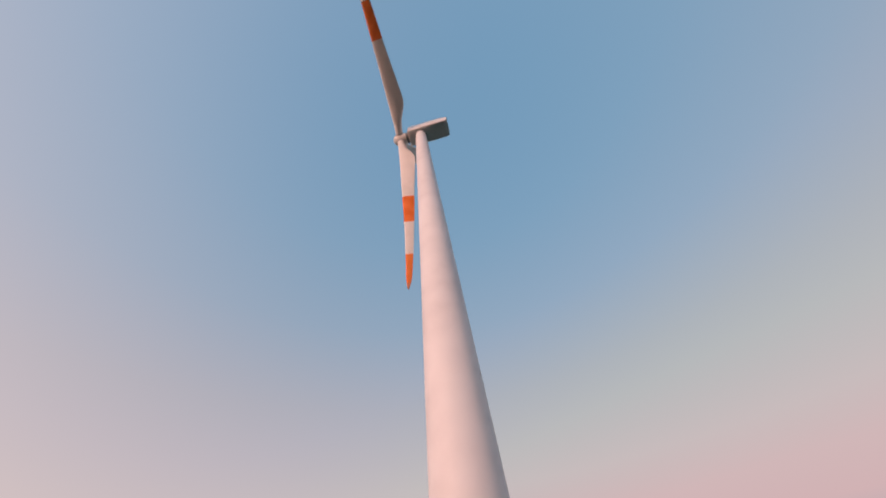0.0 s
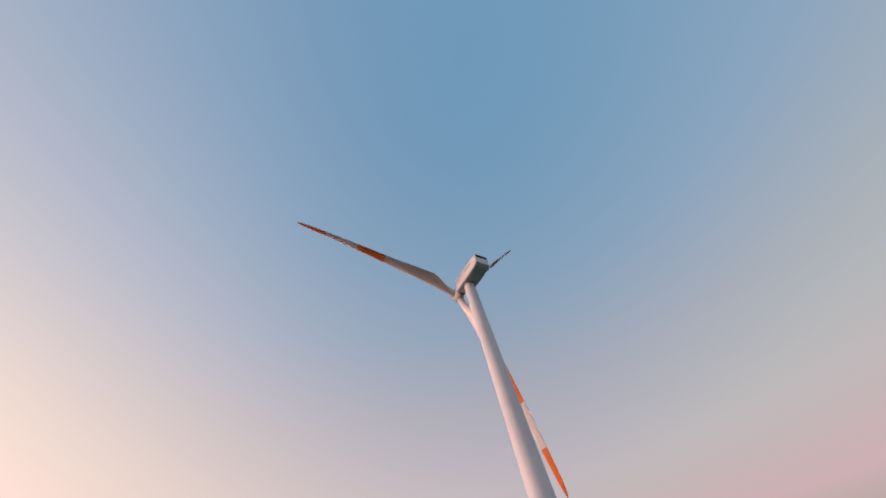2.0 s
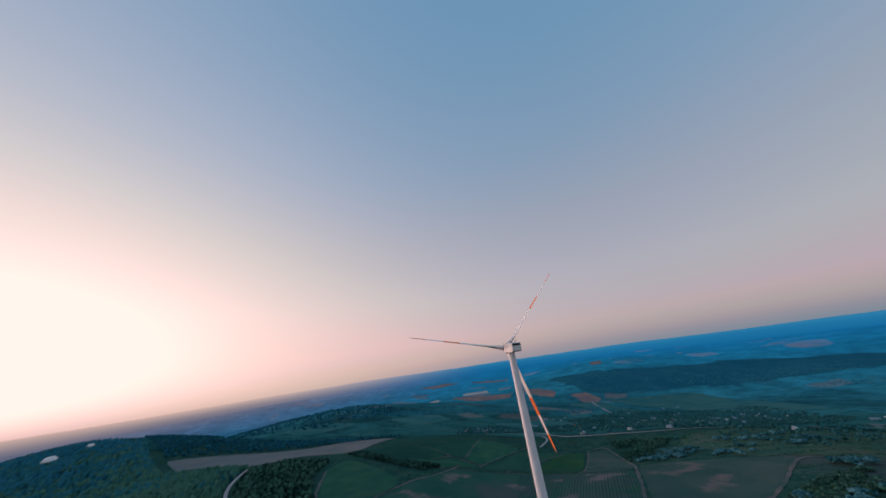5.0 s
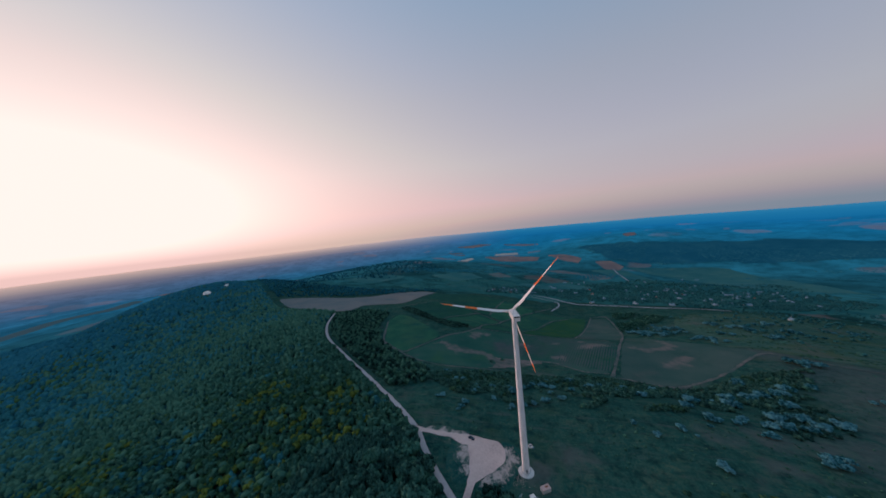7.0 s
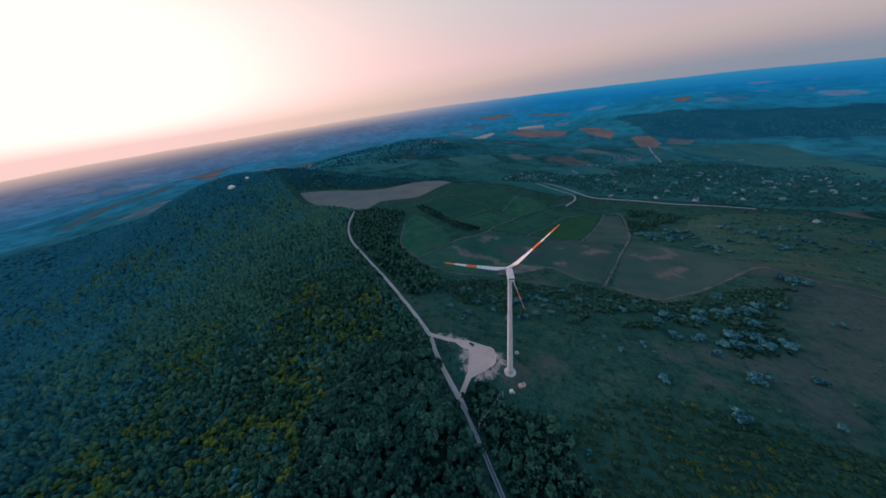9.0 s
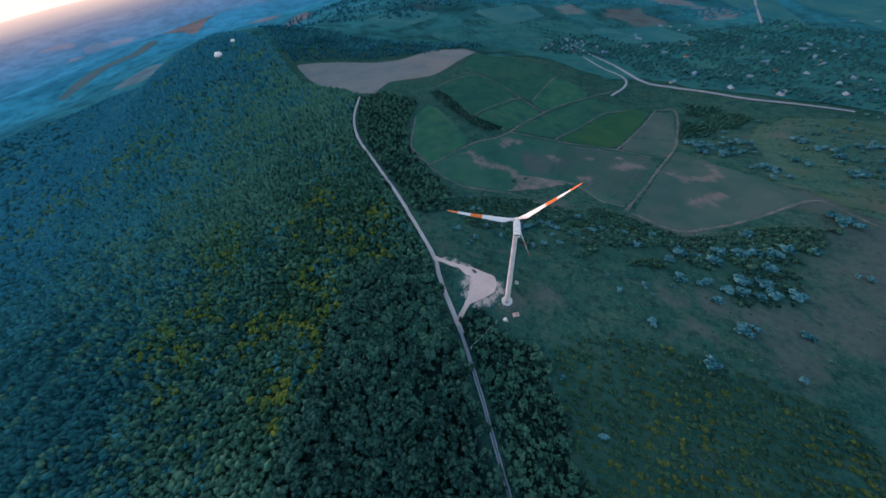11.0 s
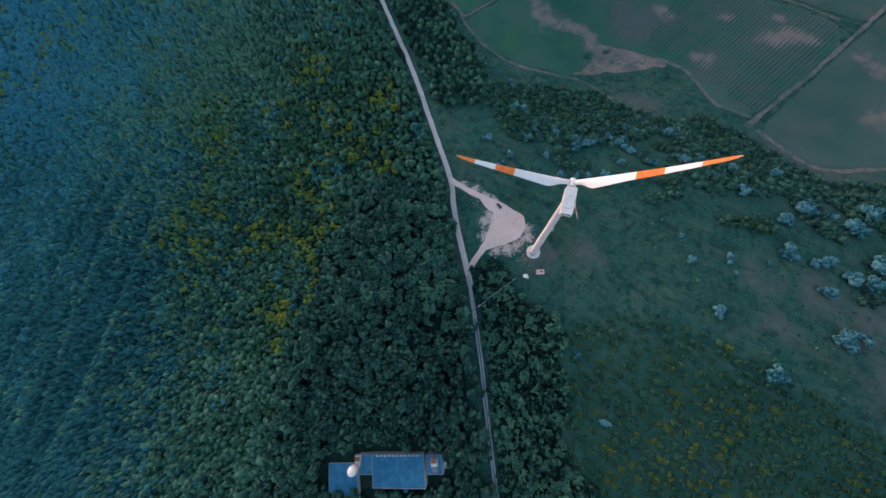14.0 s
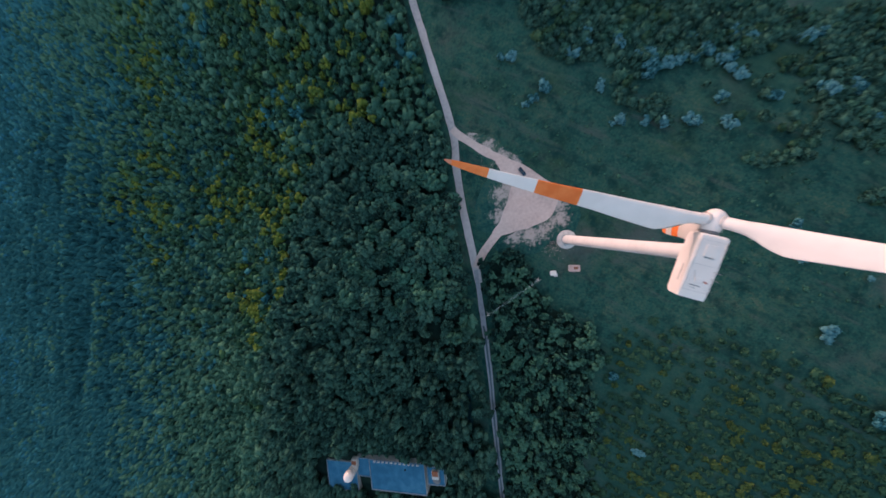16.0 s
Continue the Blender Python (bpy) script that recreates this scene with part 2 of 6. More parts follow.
GRAVEL = mat("pale_gravel", [(0.2, (0.52, 0.37, 0.335)), (0.5, (0.64, 0.465, 0.42)), (0.8, (0.71, 0.535, 0.485))], 0.7, 0.95, 0.4, big=0.1)
SPILL = mat("gravel_in_grass", [(0.22, (0.011, 0.050, 0.046)), (0.42, (0.020, 0.080, 0.072)), (0.56, (0.030, 0.095, 0.080)), (0.68, (0.049, 0.105, 0.078)), (0.82, (0.082, 0.117, 0.090))], 0.8, 0.95, 1.0, big=0.05, bump_dist=0.3, mottle=0.6, mottle_scale=0.22, fray_scale=0.5, spot_most=0.85, spot_edge=(0.62, 0.84), spot_pull=0.34,
            spots=((-38, 14, 9), (-37, 4, 8), (-36, 20, 8), (-26, -5, 8), (-18, -2, 9), (-12, 3, 8), (-6, 10, 8), (-8, 17, 7), (-62, 41, 6), (-52, 37, 7), (-43, 33, 8), (-36, 31, 7)), spot_tint=(0.54, 0.42, 0.385))
TRACK = mat("dusty_road", [(0.2, (0.38, 0.325, 0.325)), (0.5, (0.50, 0.425, 0.42)), (0.8, (0.57, 0.49, 0.48))], 0.6, 0.95, 0.3, big=0.08)
VERGE_GREEN = mat("grassy_verge", [(0.3, (0.010, 0.050, 0.044)), (0.5, (0.024, 0.080, 0.064)), (0.7, (0.060, 0.095, 0.075))], 0.5, 0.95, 0.4, big=0.2)
VINE_GREEN = mat("vineyard_green", [(0.25, (0.024, 0.092, 0.064)), (0.5, (0.034, 0.118, 0.074)), (0.8, (0.052, 0.140, 0.080))], 0.05, 0.95, 0.4, big=0.3, mottle=0.3, mottle_scale=0.9, patches=((0.012, (0.050, 0.118, 0.072), 0.6), (0.025, (0.020, 0.084, 0.072), 0.55)))
VINE_BRIGHT = mat("vineyard_bright", [(0.2, (0.020, 0.082, 0.046)), (0.5, (0.034, 0.102, 0.042)), (0.85, (0.062, 0.120, 0.034))], 0.03, 0.95, 0.4, big=0.3, mottle=0.25, mottle_scale=0.9)
VINE_BROWN = mat("vineyard_soil", [(0.25, (0.038, 0.092, 0.080)), (0.5, (0.057, 0.104, 0.090)), (0.8, (0.085, 0.115, 0.101))], 0.03, 0.95, 0.4, big=0.4, mottle=0.3, mottle_scale=0.8, patches=((0.016, (0.034, 0.084, 0.072), 0.6), (0.03, (0.090, 0.104, 0.094), 0.5)), fray_scale=0.09, spot_most=0.7,
                 spots=((228, 234, 11), (234, 226, 13), (241, 220, 14), (250, 222, 13), (260, 219, 14), (270, 221, 14), (279, 230, 12), (284, 242, 12), (280, 256, 11), (227, 170, 13), (238, 172, 14), (250, 175, 14), (261, 178, 12)), spot_tint=(0.20, 0.155, 0.145),
                 growth=((264, 292, 42), (250, 262, 30)), growth_tint=(0.030, 0.080, 0.062))
BARE = [(7, 296, 15), (-5, 287, 12), (20, 303, 13), (72, 267, 11), (81, 262, 10), (105, 225, 13), (117, 224, 12), (124, 275, 10), (152, 315, 13), (161, 321, 12), (172, 278, 12), (165, 248, 15), (176, 251, 16), (187, 251, 14)]
VINE_MIX = mat("vineyard_patchy", [(0.25, (0.023, 0.088, 0.070)), (0.5, (0.034, 0.106, 0.081)), (0.8, (0.052, 0.116, 0.089))], 0.028, 0.95, 0.4, big=0.4, mottle=0.3, mottle_scale=0.8, patches=((0.022, (0.038, 0.112, 0.066), 0.55), (0.05, (0.080, 0.098, 0.094), 0.36)), fray_scale=0.08, spot_most=0.72,
               spots=BARE + [(-63, 256, 10), (-56, 253, 11), (-46, 249, 12), (-36, 244, 13), (-28, 238, 13), (-19, 232, 13), (-9, 228, 13), (1, 226, 13), (10, 223, 13), (20, 219, 13)], spot_tint=(0.225, 0.172, 0.162),
               growth=((52, 250, 44), (34, 260, 30), (89, 256, 46), (122, 292, 54), (150, 300, 50), (165, 272, 60), (200, 270, 50), (160, 236, 60), (122, 224, 46), (136, 202, 46), (176, 222, 46), (150, 186, 40)), growth_tint=(0.100, 0.100, 0.106))
PINK_EARTH = mat("pinkish_bare_earth", [(0.3, (0.100, 0.118, 0.104)), (0.5, (0.160, 0.142, 0.130)), (0.75, (0.25, 0.19, 0.175))], 0.13, 0.95, 0.4, big=0.35, mottle=0.6, mottle_scale=0.45)
# near-black floor colour, so the gaps between crowns come out dark
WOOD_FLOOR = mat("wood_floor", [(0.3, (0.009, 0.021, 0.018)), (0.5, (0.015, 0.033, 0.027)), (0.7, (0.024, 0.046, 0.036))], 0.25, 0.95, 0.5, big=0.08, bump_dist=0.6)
# slope floor, blued to go with the haze painted into its trees
SLOPE_FLOOR = mat("hazy_slope_floor", [(0.3, (0.007, 0.036, 0.042)), (0.5, (0.011, 0.054, 0.063)), (0.7, (0.018, 0.076, 0.086))], 0.2, 0.95, 0.8, big=0.08, mottle=0.5, mottle_scale=0.5, bump_dist=0.8)
VINE_ROW = mat("vine_foliage", two((0.022, 0.082, 0.064), (0.042, 0.108, 0.082)), 0.4, 0.9, 0.3, island=0.3)
STUBBLE = mat("stubble", [(0.2, (0.14, 0.165, 0.17)), (0.6, (0.19, 0.195, 0.19)), (0.9, (0.24, 0.22, 0.205))], 0.03, 0.95, 0.2, big=0.3, patches=((0.006, (0.25, 0.20, 0.17), 0.6), (0.012, (0.13, 0.165, 0.17), 0.6)))
RIPE = mat("ripe_field", [(0.3, (0.13, 0.140, 0.150)), (0.5, (0.235, 0.168, 0.160)), (0.7, (0.30, 0.205, 0.185))], 0.008, 0.95, 0, big=0.3, patches=((0.006, (0.09, 0.15, 0.165), 0.42),))
# pasture and valley grass, lightened and blued to match the lowland's painted haze
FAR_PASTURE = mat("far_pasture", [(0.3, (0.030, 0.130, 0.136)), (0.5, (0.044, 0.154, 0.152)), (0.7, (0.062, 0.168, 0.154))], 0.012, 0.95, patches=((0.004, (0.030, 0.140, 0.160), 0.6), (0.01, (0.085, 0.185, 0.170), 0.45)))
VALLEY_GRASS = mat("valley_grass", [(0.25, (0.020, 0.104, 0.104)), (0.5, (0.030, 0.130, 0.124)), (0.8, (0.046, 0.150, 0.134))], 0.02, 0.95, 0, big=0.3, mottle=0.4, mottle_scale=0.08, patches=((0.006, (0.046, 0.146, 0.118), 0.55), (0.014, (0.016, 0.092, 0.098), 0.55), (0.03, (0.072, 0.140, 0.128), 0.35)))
PALE_FIELD = mat("pale_field", two((0.42, 0.36, 0.31), (0.55, 0.48, 0.42)), 0.01, 0.95)
WHITE = mat("white_gelcoat", [(0.3, (0.80, 0.72, 0.675)), (0.5, (0.85, 0.765, 0.72)), (0.7, (0.88, 0.795, 0.75))], 0.35, 0.35, 0.02, big=0.2, spec=0.4)
TOWER_WHITE = mat("tower_paint", [(0.3, (0.74, 0.69, 0.685)), (0.5, (0.81, 0.76, 0.755)), (0.7, (0.85, 0.80, 0.795))], 0.3, 0.5, 0.02, big=0.2, spec=0.4)
ORANGE = mat("signal_orange", [(0.3, (0.86, 0.19, 0.055)), (0.5, (0.94, 0.24, 0.075)), (0.7, (0.96, 0.285, 0.10))], 0.5, 0.5, 0.02)
ORANGE_PALE = mat("faded_orange", two((0.70, 0.24, 0.14), (0.78, 0.32, 0.20)), 0.5, 0.55)
GREY = mat("grey_seal", two((0.16, 0.16, 0.17), (0.24, 0.24, 0.25)), 1.5, 0.6)
LIGHT_GREY = mat("light_grey_paint", two((0.50, 0.47, 0.46), (0.60, 0.565, 0.55)), 1.5, 0.6)
DARK = mat("dark_grille", two((0.02, 0.022, 0.025), (0.045, 0.048, 0.05)), 2.0, 0.6)
TRACK_BLUE = mat("bluish_gravel", [(0.2, (0.24, 0.235, 0.26)), (0.5, (0.32, 0.31, 0.335)), (0.8, (0.38, 0.37, 0.39))], 0.6, 0.95, 0.3, big=0.08)
PARAPET = mat("weathered_parapet", two((0.16, 0.22, 0.28), (0.30, 0.34, 0.38)), 0.6, 0.85, 0.2)
CONCRETE = mat("concrete", [(0.3, (0.50, 0.46, 0.435)), (0.5, (0.60, 0.555, 0.53)), (0.7, (0.68, 0.63, 0.60))], 0.8, 0.85, 0.25, big=0.2)
ROOF_BLUE = mat("bitumen_roof", [(0.3, (0.026, 0.122, 0.215)), (0.5, (0.034, 0.150, 0.256)), (0.7, (0.052, 0.185, 0.295))], 0.25, 0.7, 0.1, big=0.3)
PLASTER = mat("plaster", [(0.2, (0.40, 0.38, 0.36)), (0.7, (0.55, 0.52, 0.49))], 0.6, 0.9, 0.1)
TILE_RED = mat("clay_tile_roof", two((0.20, 0.075, 0.045), (0.34, 0.13, 0.08)), 1.2, 0.85, 0.2)
GLASS = mat("window_glass", two((0.02, 0.03, 0.04), (0.05, 0.07, 0.09)), 0.5, 0.12, spec=0.6)
CAR_PAINT = mat("dark_car_paint", two((0.010, 0.028, 0.055), (0.016, 0.04, 0.072)), 2.0, 0.25, spec=0.6)
TYRE = mat("tyre_rubber", two((0.015, 0.015, 0.016), (0.03, 0.03, 0.03)), 3.0, 0.85)
STEEL = mat("galvanised_steel", two((0.36, 0.37, 0.38), (0.5, 0.51, 0.52)), 2.0, 0.45, metal=0.7)
WOOD = mat("weathered_pole", two((0.36, 0.36, 0.34), (0.50, 0.50, 0.48)), 3.0, 0.9, 0.3)
RUST_TOP = mat("pinkish_lid", two((0.50, 0.34, 0.31), (0.66, 0.46, 0.42)), 0.9, 0.8, 0.1)

# land form ---------------------------------------------------------------------
HILLS = [
    (0, 100, 700, 227.8), (-900, 800, 300, 153.9), (-500, 2100, 700, 204.4), (230, 420, 140, -55.0),
    (1000, 1600, 700, -26.8), (50, -210, 140, -1.7), (500, 2600, 700, -74.1), (55, 200, 70, -25.3),
    (-900, 0, 300, -35.7), (300, 1000, 300, -28.9), (55, 470, 70, -20.7), (190, 155, 70, -19.6),
    (2000, 2600, 700, 143.5), (-400, 60, 140, -10.6), (-125, -115, 70, 18.7), (-400, 420, 140, 18.3),
    (0, -1900, 700, 67.5), (-260, -70, 70, -12.8), (-170, 650, 70, -10.2), (-2000, 1100, 700, 59.1),
    (-80, 245, 70, -10.4), (-1000, 2600, 700, -68.0), (2000, 1600, 700, -102.5), (300, -600, 300, 59.0),
]
KNOLLS = [
    (30, 10, 45, -3.9), (-90, 70, 45, 5.6), (-210, 130, 45, 4.2), (-60, -170, 45, -4.1),
    (120, -50, 45, 2.4), (240, 70, 80, -7.6), (180, 220, 45, 8.0), (90, 70, 45, 4.5),
    (-240, -200, 45, 2.3), (-210, 10, 45, -5.0), (-150, -50, 45, 3.7), (120, 250, 80, -4.6),
    (0, -110, 45, 1.8), (-90, -110, 45, -2.4), (180, -20, 45, 2.4), (-240, -50, 45, 1.6),
]


def rise(x, y):
    """Height of the land over the plan, metres."""
    x, y = np.asarray(x, float), np.asarray(y, float)
    z = np.full(x.shape, -230.0)
    for hx, hy, w, h in HILLS + KNOLLS:
        z = z + h * np.exp(-((x - hx) ** 2 + (y - hy) ** 2) / (2 * w * w))
    r = np.hypot(x, y)
    # gullies and low swells in the valley, growing with the distance
    far = np.clip((r - 500) / 1500, 0, 1)
    z = z + far * (9 * np.sin(x / 170 + y / 410 + 1.3) * np.sin(y / 230 - x / 520) + 14 * np.sin(x / 430 - y / 690) * np.sin(y / 520 + 0.7))
    # long low ridges over the western lowland
    west = np.clip((-x - 1250) / 500, 0, 1) * np.clip((r - 1400) / 500, 0, 1)
    z = z + west * (26 * np.sin(r / 150 + 2.0 * np.sin(np.arctan2(y, x) * 5)) * (0.6 + 0.4 * np.sin(np.arctan2(y, x) * 11 + 1)) + 10)
    # two stepped gullies along the foot of the wooded slope
    for gx, sway, depth in ((-560, 26, 13), (-480, 18, 9), (-690, 30, 10)):
        c = gx + sway * np.sin(y / 95 + gx) + 0.12 * (y + 150)
        ends = np.clip((y + 420) / 120, 0, 1) * np.clip((60 - y) / 140, 0, 1)
        z = z + ends * depth * (0.55 * np.exp(-((x - c - 34) / 20) ** 2) - np.exp(-((x - c) / 15) ** 2))
    s = np.clip((r - 3300) / 1400, 0, 1)
    s = s * s * (3 - 2 * s)
    rim = -120 + 10 * np.sin(np.arctan2(y, x) * 7 + 0.6) + 5 * np.sin(np.arctan2(y, x) * 17)
    return z * (1 - s) + rim * s


NG = 310
GU = np.linspace(-1, 1, NG + 1)
GX = 100 * np.sinh(4.6 * GU)
GY = GX + 60
GZ = rise(GX[:, None] + 0 * GY[None, :], GY[None, :] + 0 * GX[:, None])


def ground(x, y):
    """Height of the ground sheet itself."""
    x, y = np.asarray(x, float), np.asarray(y, float)
    i = np.clip(np.searchsorted(GX, x) - 1, 0, NG - 1)
    j = np.clip(np.searchsorted(GY, y) - 1, 0, NG - 1)
    a, b = (x - GX[i]) / (GX[i + 1] - GX[i]), (y - GY[j]) / (GY[j + 1] - GY[j])
    return (GZ[i, j] * (1 - a) + GZ[i + 1, j] * a) * (1 - b) + (GZ[i, j + 1] * (1 - a) + GZ[i + 1, j + 1] * a) * b


def mesh_of(name, verts, faces, material, smooth=False):
    """A mesh from arrays of vertices and of triangles or quads."""
    verts, faces = np.asarray(verts, np.float32), np.asarray(faces, np.int32)
    me = bpy.data.meshes.new(name)
    k = faces.shape[1]
    me.vertices.add(len(verts))
    me.vertices.foreach_set("co", verts.ravel())
    me.loops.add(faces.size)
    me.loops.foreach_set("vertex_index", faces.ravel())
    me.polygons.add(len(faces))
    me.polygons.foreach_set("loop_start", np.arange(len(faces), dtype=np.int32) * k)
    if smooth:
        me.polygons.foreach_set("use_smooth", np.ones(len(faces), bool))
    me.update(calc_edges=True)
    me.validate()
    me.materials.append(material)
    return me


def grid_faces(a, b):
    i, j = np.meshgrid(np.arange(a - 1), np.arange(b - 1), indexing="ij")
    v = (i * b + j).ravel()
    return np.stack([v, v + b, v + b + 1, v + 1], 1)


gv = np.stack([np.repeat(GX, NG + 1), np.tile(GY, NG + 1), GZ.ravel()], 1)
tagged(new("ground", mesh_of("ground", gv, grid_faces(NG + 1, NG + 1), MEADOW, True)), "green and brown grassy hill land reaching the horizon", "ground", kind="structure")


def lift(x, y, extra=0.0):
    r = np.hypot(x, y)
    return ground(x, y) + 0.04 + 0.0002 * r + 0.001 * np.maximum(r - 300, 0) + 0.009 * np.maximum(r - 3000, 0) + extra


def rounded(poly, times=2, c=0.22):
    p = np.array(poly, float)
    for _ in range(times):
        q = np.roll(p, -1, 0)
        p = np.stack([(1 - c) * p + c * q, c * p + (1 - c) * q], 1).reshape(-1, 2)
    return p


def inside(poly, x, y):
    p = np.asarray(poly, float)
    c = np.zeros(np.shape(x), bool)
    for (x0, y0), (x1, y1) in zip(p, np.roll(p, -1, 0)):
        c ^= ((y0 > y) != (y1 > y)) & (x < (x1 - x0) * (y - y0) / (y1 - y0 + 1e-12) + x0)
    return c


def field(name, poly, material, label, extra=0.0, n=46, wobble=0.0, category="field", corners=0.22):
    """A patch of land that lies on the ground sheet, with a soft outline."""
    p = rounded(poly, 2, corners)
    if wobble:
        q = np.roll(p, -1, 0)
        fine = []
        for a, c in zip(p, q):
            k = max(1, int(np.hypot(*(c - a)) / (3.0 * wobble)))
            fine += [a + (c - a) * u for u in np.arange(k) / k]
        p = np.array([(x + wobble * noise.noise((x * 0.13, y * 0.13, 3.1)), y + wobble * noise.noise((x * 0.13, y * 0.13, 9.7))) for x, y in fine])
    bm = bmesh.new()
    bm.faces.new([bm.verts.new((x, y, 0)) for x, y in p])
    bm.normal_update()
    bmesh.ops.triangulate(bm, faces=bm.faces[:], ngon_method="EAR_CLIP")
    lo, hi = p.min(0), p.max(0)
    step = (hi - lo).max() / n
    for k in (0, 1):
        for c in np.arange(lo[k] + step * 0.5, hi[k], step):
            co, no = [0, 0, 0], [0, 0, 0]
            co[k], no[k] = c, 1
            bmesh.ops.bisect_plane(bm, geom=bm.verts[:] + bm.edges[:] + bm.faces[:], plane_co=co, plane_no=no)
    xy = np.array([v.co[:2] for v in bm.verts])
    for v, z in zip(bm.verts, lift(xy[:, 0], xy[:, 1], extra)):
        v.co.z = z
    bm.normal_update()
    for f in bm.faces:
        f.smooth = True
        if f.normal.z < 0:
            f.normal_flip()
    me = bpy.data.meshes.new(name)
    bm.to_mesh(me)
    bm.free()
    me.materials.append(material)
    return tagged(new(name, me), label, category, kind="structure")


def smooth_line(points, step=4.0):
    p = np.array(points, float)
    out = []
    q = np.vstack([2 * p[0] - p[1], p, 2 * p[-1] - p[-2]])
    for i in range(1, len(q) - 2):
        a, b, c, d = q[i - 1], q[i], q[i + 1], q[i + 2]
        n = max(2, int(np.hypot(*(c - b)) / step))
        for t in np.arange(n) / n:
            out.append(0.5 * ((2 * b) + (c - a) * t + (2 * a - 5 * b + 4 * c - d) * t ** 2 + (3 * b - a - 3 * c + d) * t ** 3))
    out.append(p[-1])
    return np.array(out)


def ribbon(name, points, width, material, label, extra=0.1, step=4.0, shift=0.0, ragged=0.0, category="road", parent=None):
    """A way of even width along a smooth line, five points across, slightly crowned."""
    c = smooth_line(points, step)
    d = np.gradient(c, axis=0)
    d /= np.linalg.norm(d, axis=1)[:, None]
    side = np.stack([d[:, 1], -d[:, 0]], 1)
    v = []
    for k, (o, s) in enumerate(zip(c, side)):
        for u in (-1, -0.5, 0, 0.5, 1):
            w = width / 2 * u
            if ragged and abs(u) == 1:
                w += ragged * noise.noise((k * 0.6, u * 7.3, points[0][0] * 0.1))
            x, y = o + s * (w + shift)
            v.append((x, y, float(lift(x, y, extra)) + 0.06 * (1 - abs(u))))
    ob = new(name, mesh_of(name, v, grid_faces(len(c), 5)[:, ::-1], material, True))
    if parent:
        ob.parent = parent
        return ob
    return tagged(ob, label, category, kind="structure")


ROAD = [(11, -160), (1.3, -133.8), (-8.1, -108.9), (-18, -82), (-28.5, -56.5), (-40.6, -28), (-55.8, 1), (-66, 24), (-73.5, 43), (-106, 94), (-143, 151), (-202, 232), (-248, 295), (-278, 362), (-297, 450)]
SOUTH_END = [(60, -330), (34, -235), (20, -185), (11, -160)]
# parts and things ----------------------------------------------------------------


def part(name, bm, material, parent, label="", smooth=False, m=None):
    me = bpy.data.meshes.new(name)
    if smooth:
        for f in bm.faces:
            f.smooth = True
    bm.normal_update()
    bm.to_mesh(me)
    bm.free()
    for x in (material if isinstance(material, (list, tuple)) else [material]):
        me.materials.append(x)
    ob = new(name, me)
    ob.parent = parent
    if m is not None:
        ob.matrix_basis = m
    if label:
        ob["label"] = label
    return ob


def thing(name, x, y, z, label, category, turn=0.0, group="", kind=""):
    ob = new(name)
    ob.matrix_basis = pose(x, y, z, 0, 0, turn)
    return tagged(ob, label, category, group, kind)


def box(sx, sy, sz, x=0, y=0, z=0, bevel=0.0, segments=2, bm=None):
    """A box with rounded edges; z is its foot."""
    b = bmesh.new()
    bmesh.ops.create_cube(b, size=1, matrix=Matrix.Translation((x, y, z + sz / 2)) @ Matrix.Diagonal((sx, sy, sz, 1)))
    if bevel:
        bmesh.ops.bevel(b, geom=b.edges[:], offset=bevel, segments=segments, profile=0.6, affect="EDGES")
    if bm is None:
        return b
    me = bpy.data.meshes.new("t")
    b.to_mesh(me)
    b.free()
    bm.from_mesh(me)
    bpy.data.meshes.remove(me)
    return bm


def lathe(profile, seg=32, bm=None, cap=True):
    """A turned body from (radius, height) pairs."""
    b = bm or bmesh.new()
    rings = [[b.verts.new((r * math.cos(2 * math.pi * k / seg), r * math.sin(2 * math.pi * k / seg), z)) for k in range(seg)] for r, z in profile]
    for lo, hi in zip(rings, rings[1:]):
        for k in range(seg):
            b.faces.new((lo[k], lo[(k + 1) % seg], hi[(k + 1) % seg], hi[k]))
    if cap:
        b.faces.new(rings[0][::-1])
        b.faces.new(rings[-1])
    return b


def rod(p, q, r, seg=8, bm=None, r2=None):
    b = bm or bmesh.new()
    p, q = Vector(p), Vector(q)
    m = Matrix.Translation(p) @ (q - p).to_track_quat("Z", "Y").to_matrix().to_4x4()
    r2 = r if r2 is None else r2
    h = (q - p).length
    lo = [b.verts.new(m @ Vector((r * math.cos(2 * math.pi * k / seg), r * math.sin(2 * math.pi * k / seg), 0))) for k in range(seg)]
    hi = [b.verts.new(m @ Vector((r2 * math.cos(2 * math.pi * k / seg), r2 * math.sin(2 * math.pi * k / seg), h))) for k in range(seg)]
    for k in range(seg):
        b.faces.new((lo[k], lo[(k + 1) % seg], hi[(k + 1) % seg], hi[k]))
    b.faces.new(lo[::-1])
    b.faces.new(hi)
    return b


# wind turbine --------------------------------------------------------------------
HUB_Y, HUB_Z, ROTOR_R, TILT, AZ = 5.43, 101.9, 44.0, 0.0721, radians(47)
TOWER_TOP = HUB_Z - 2.1


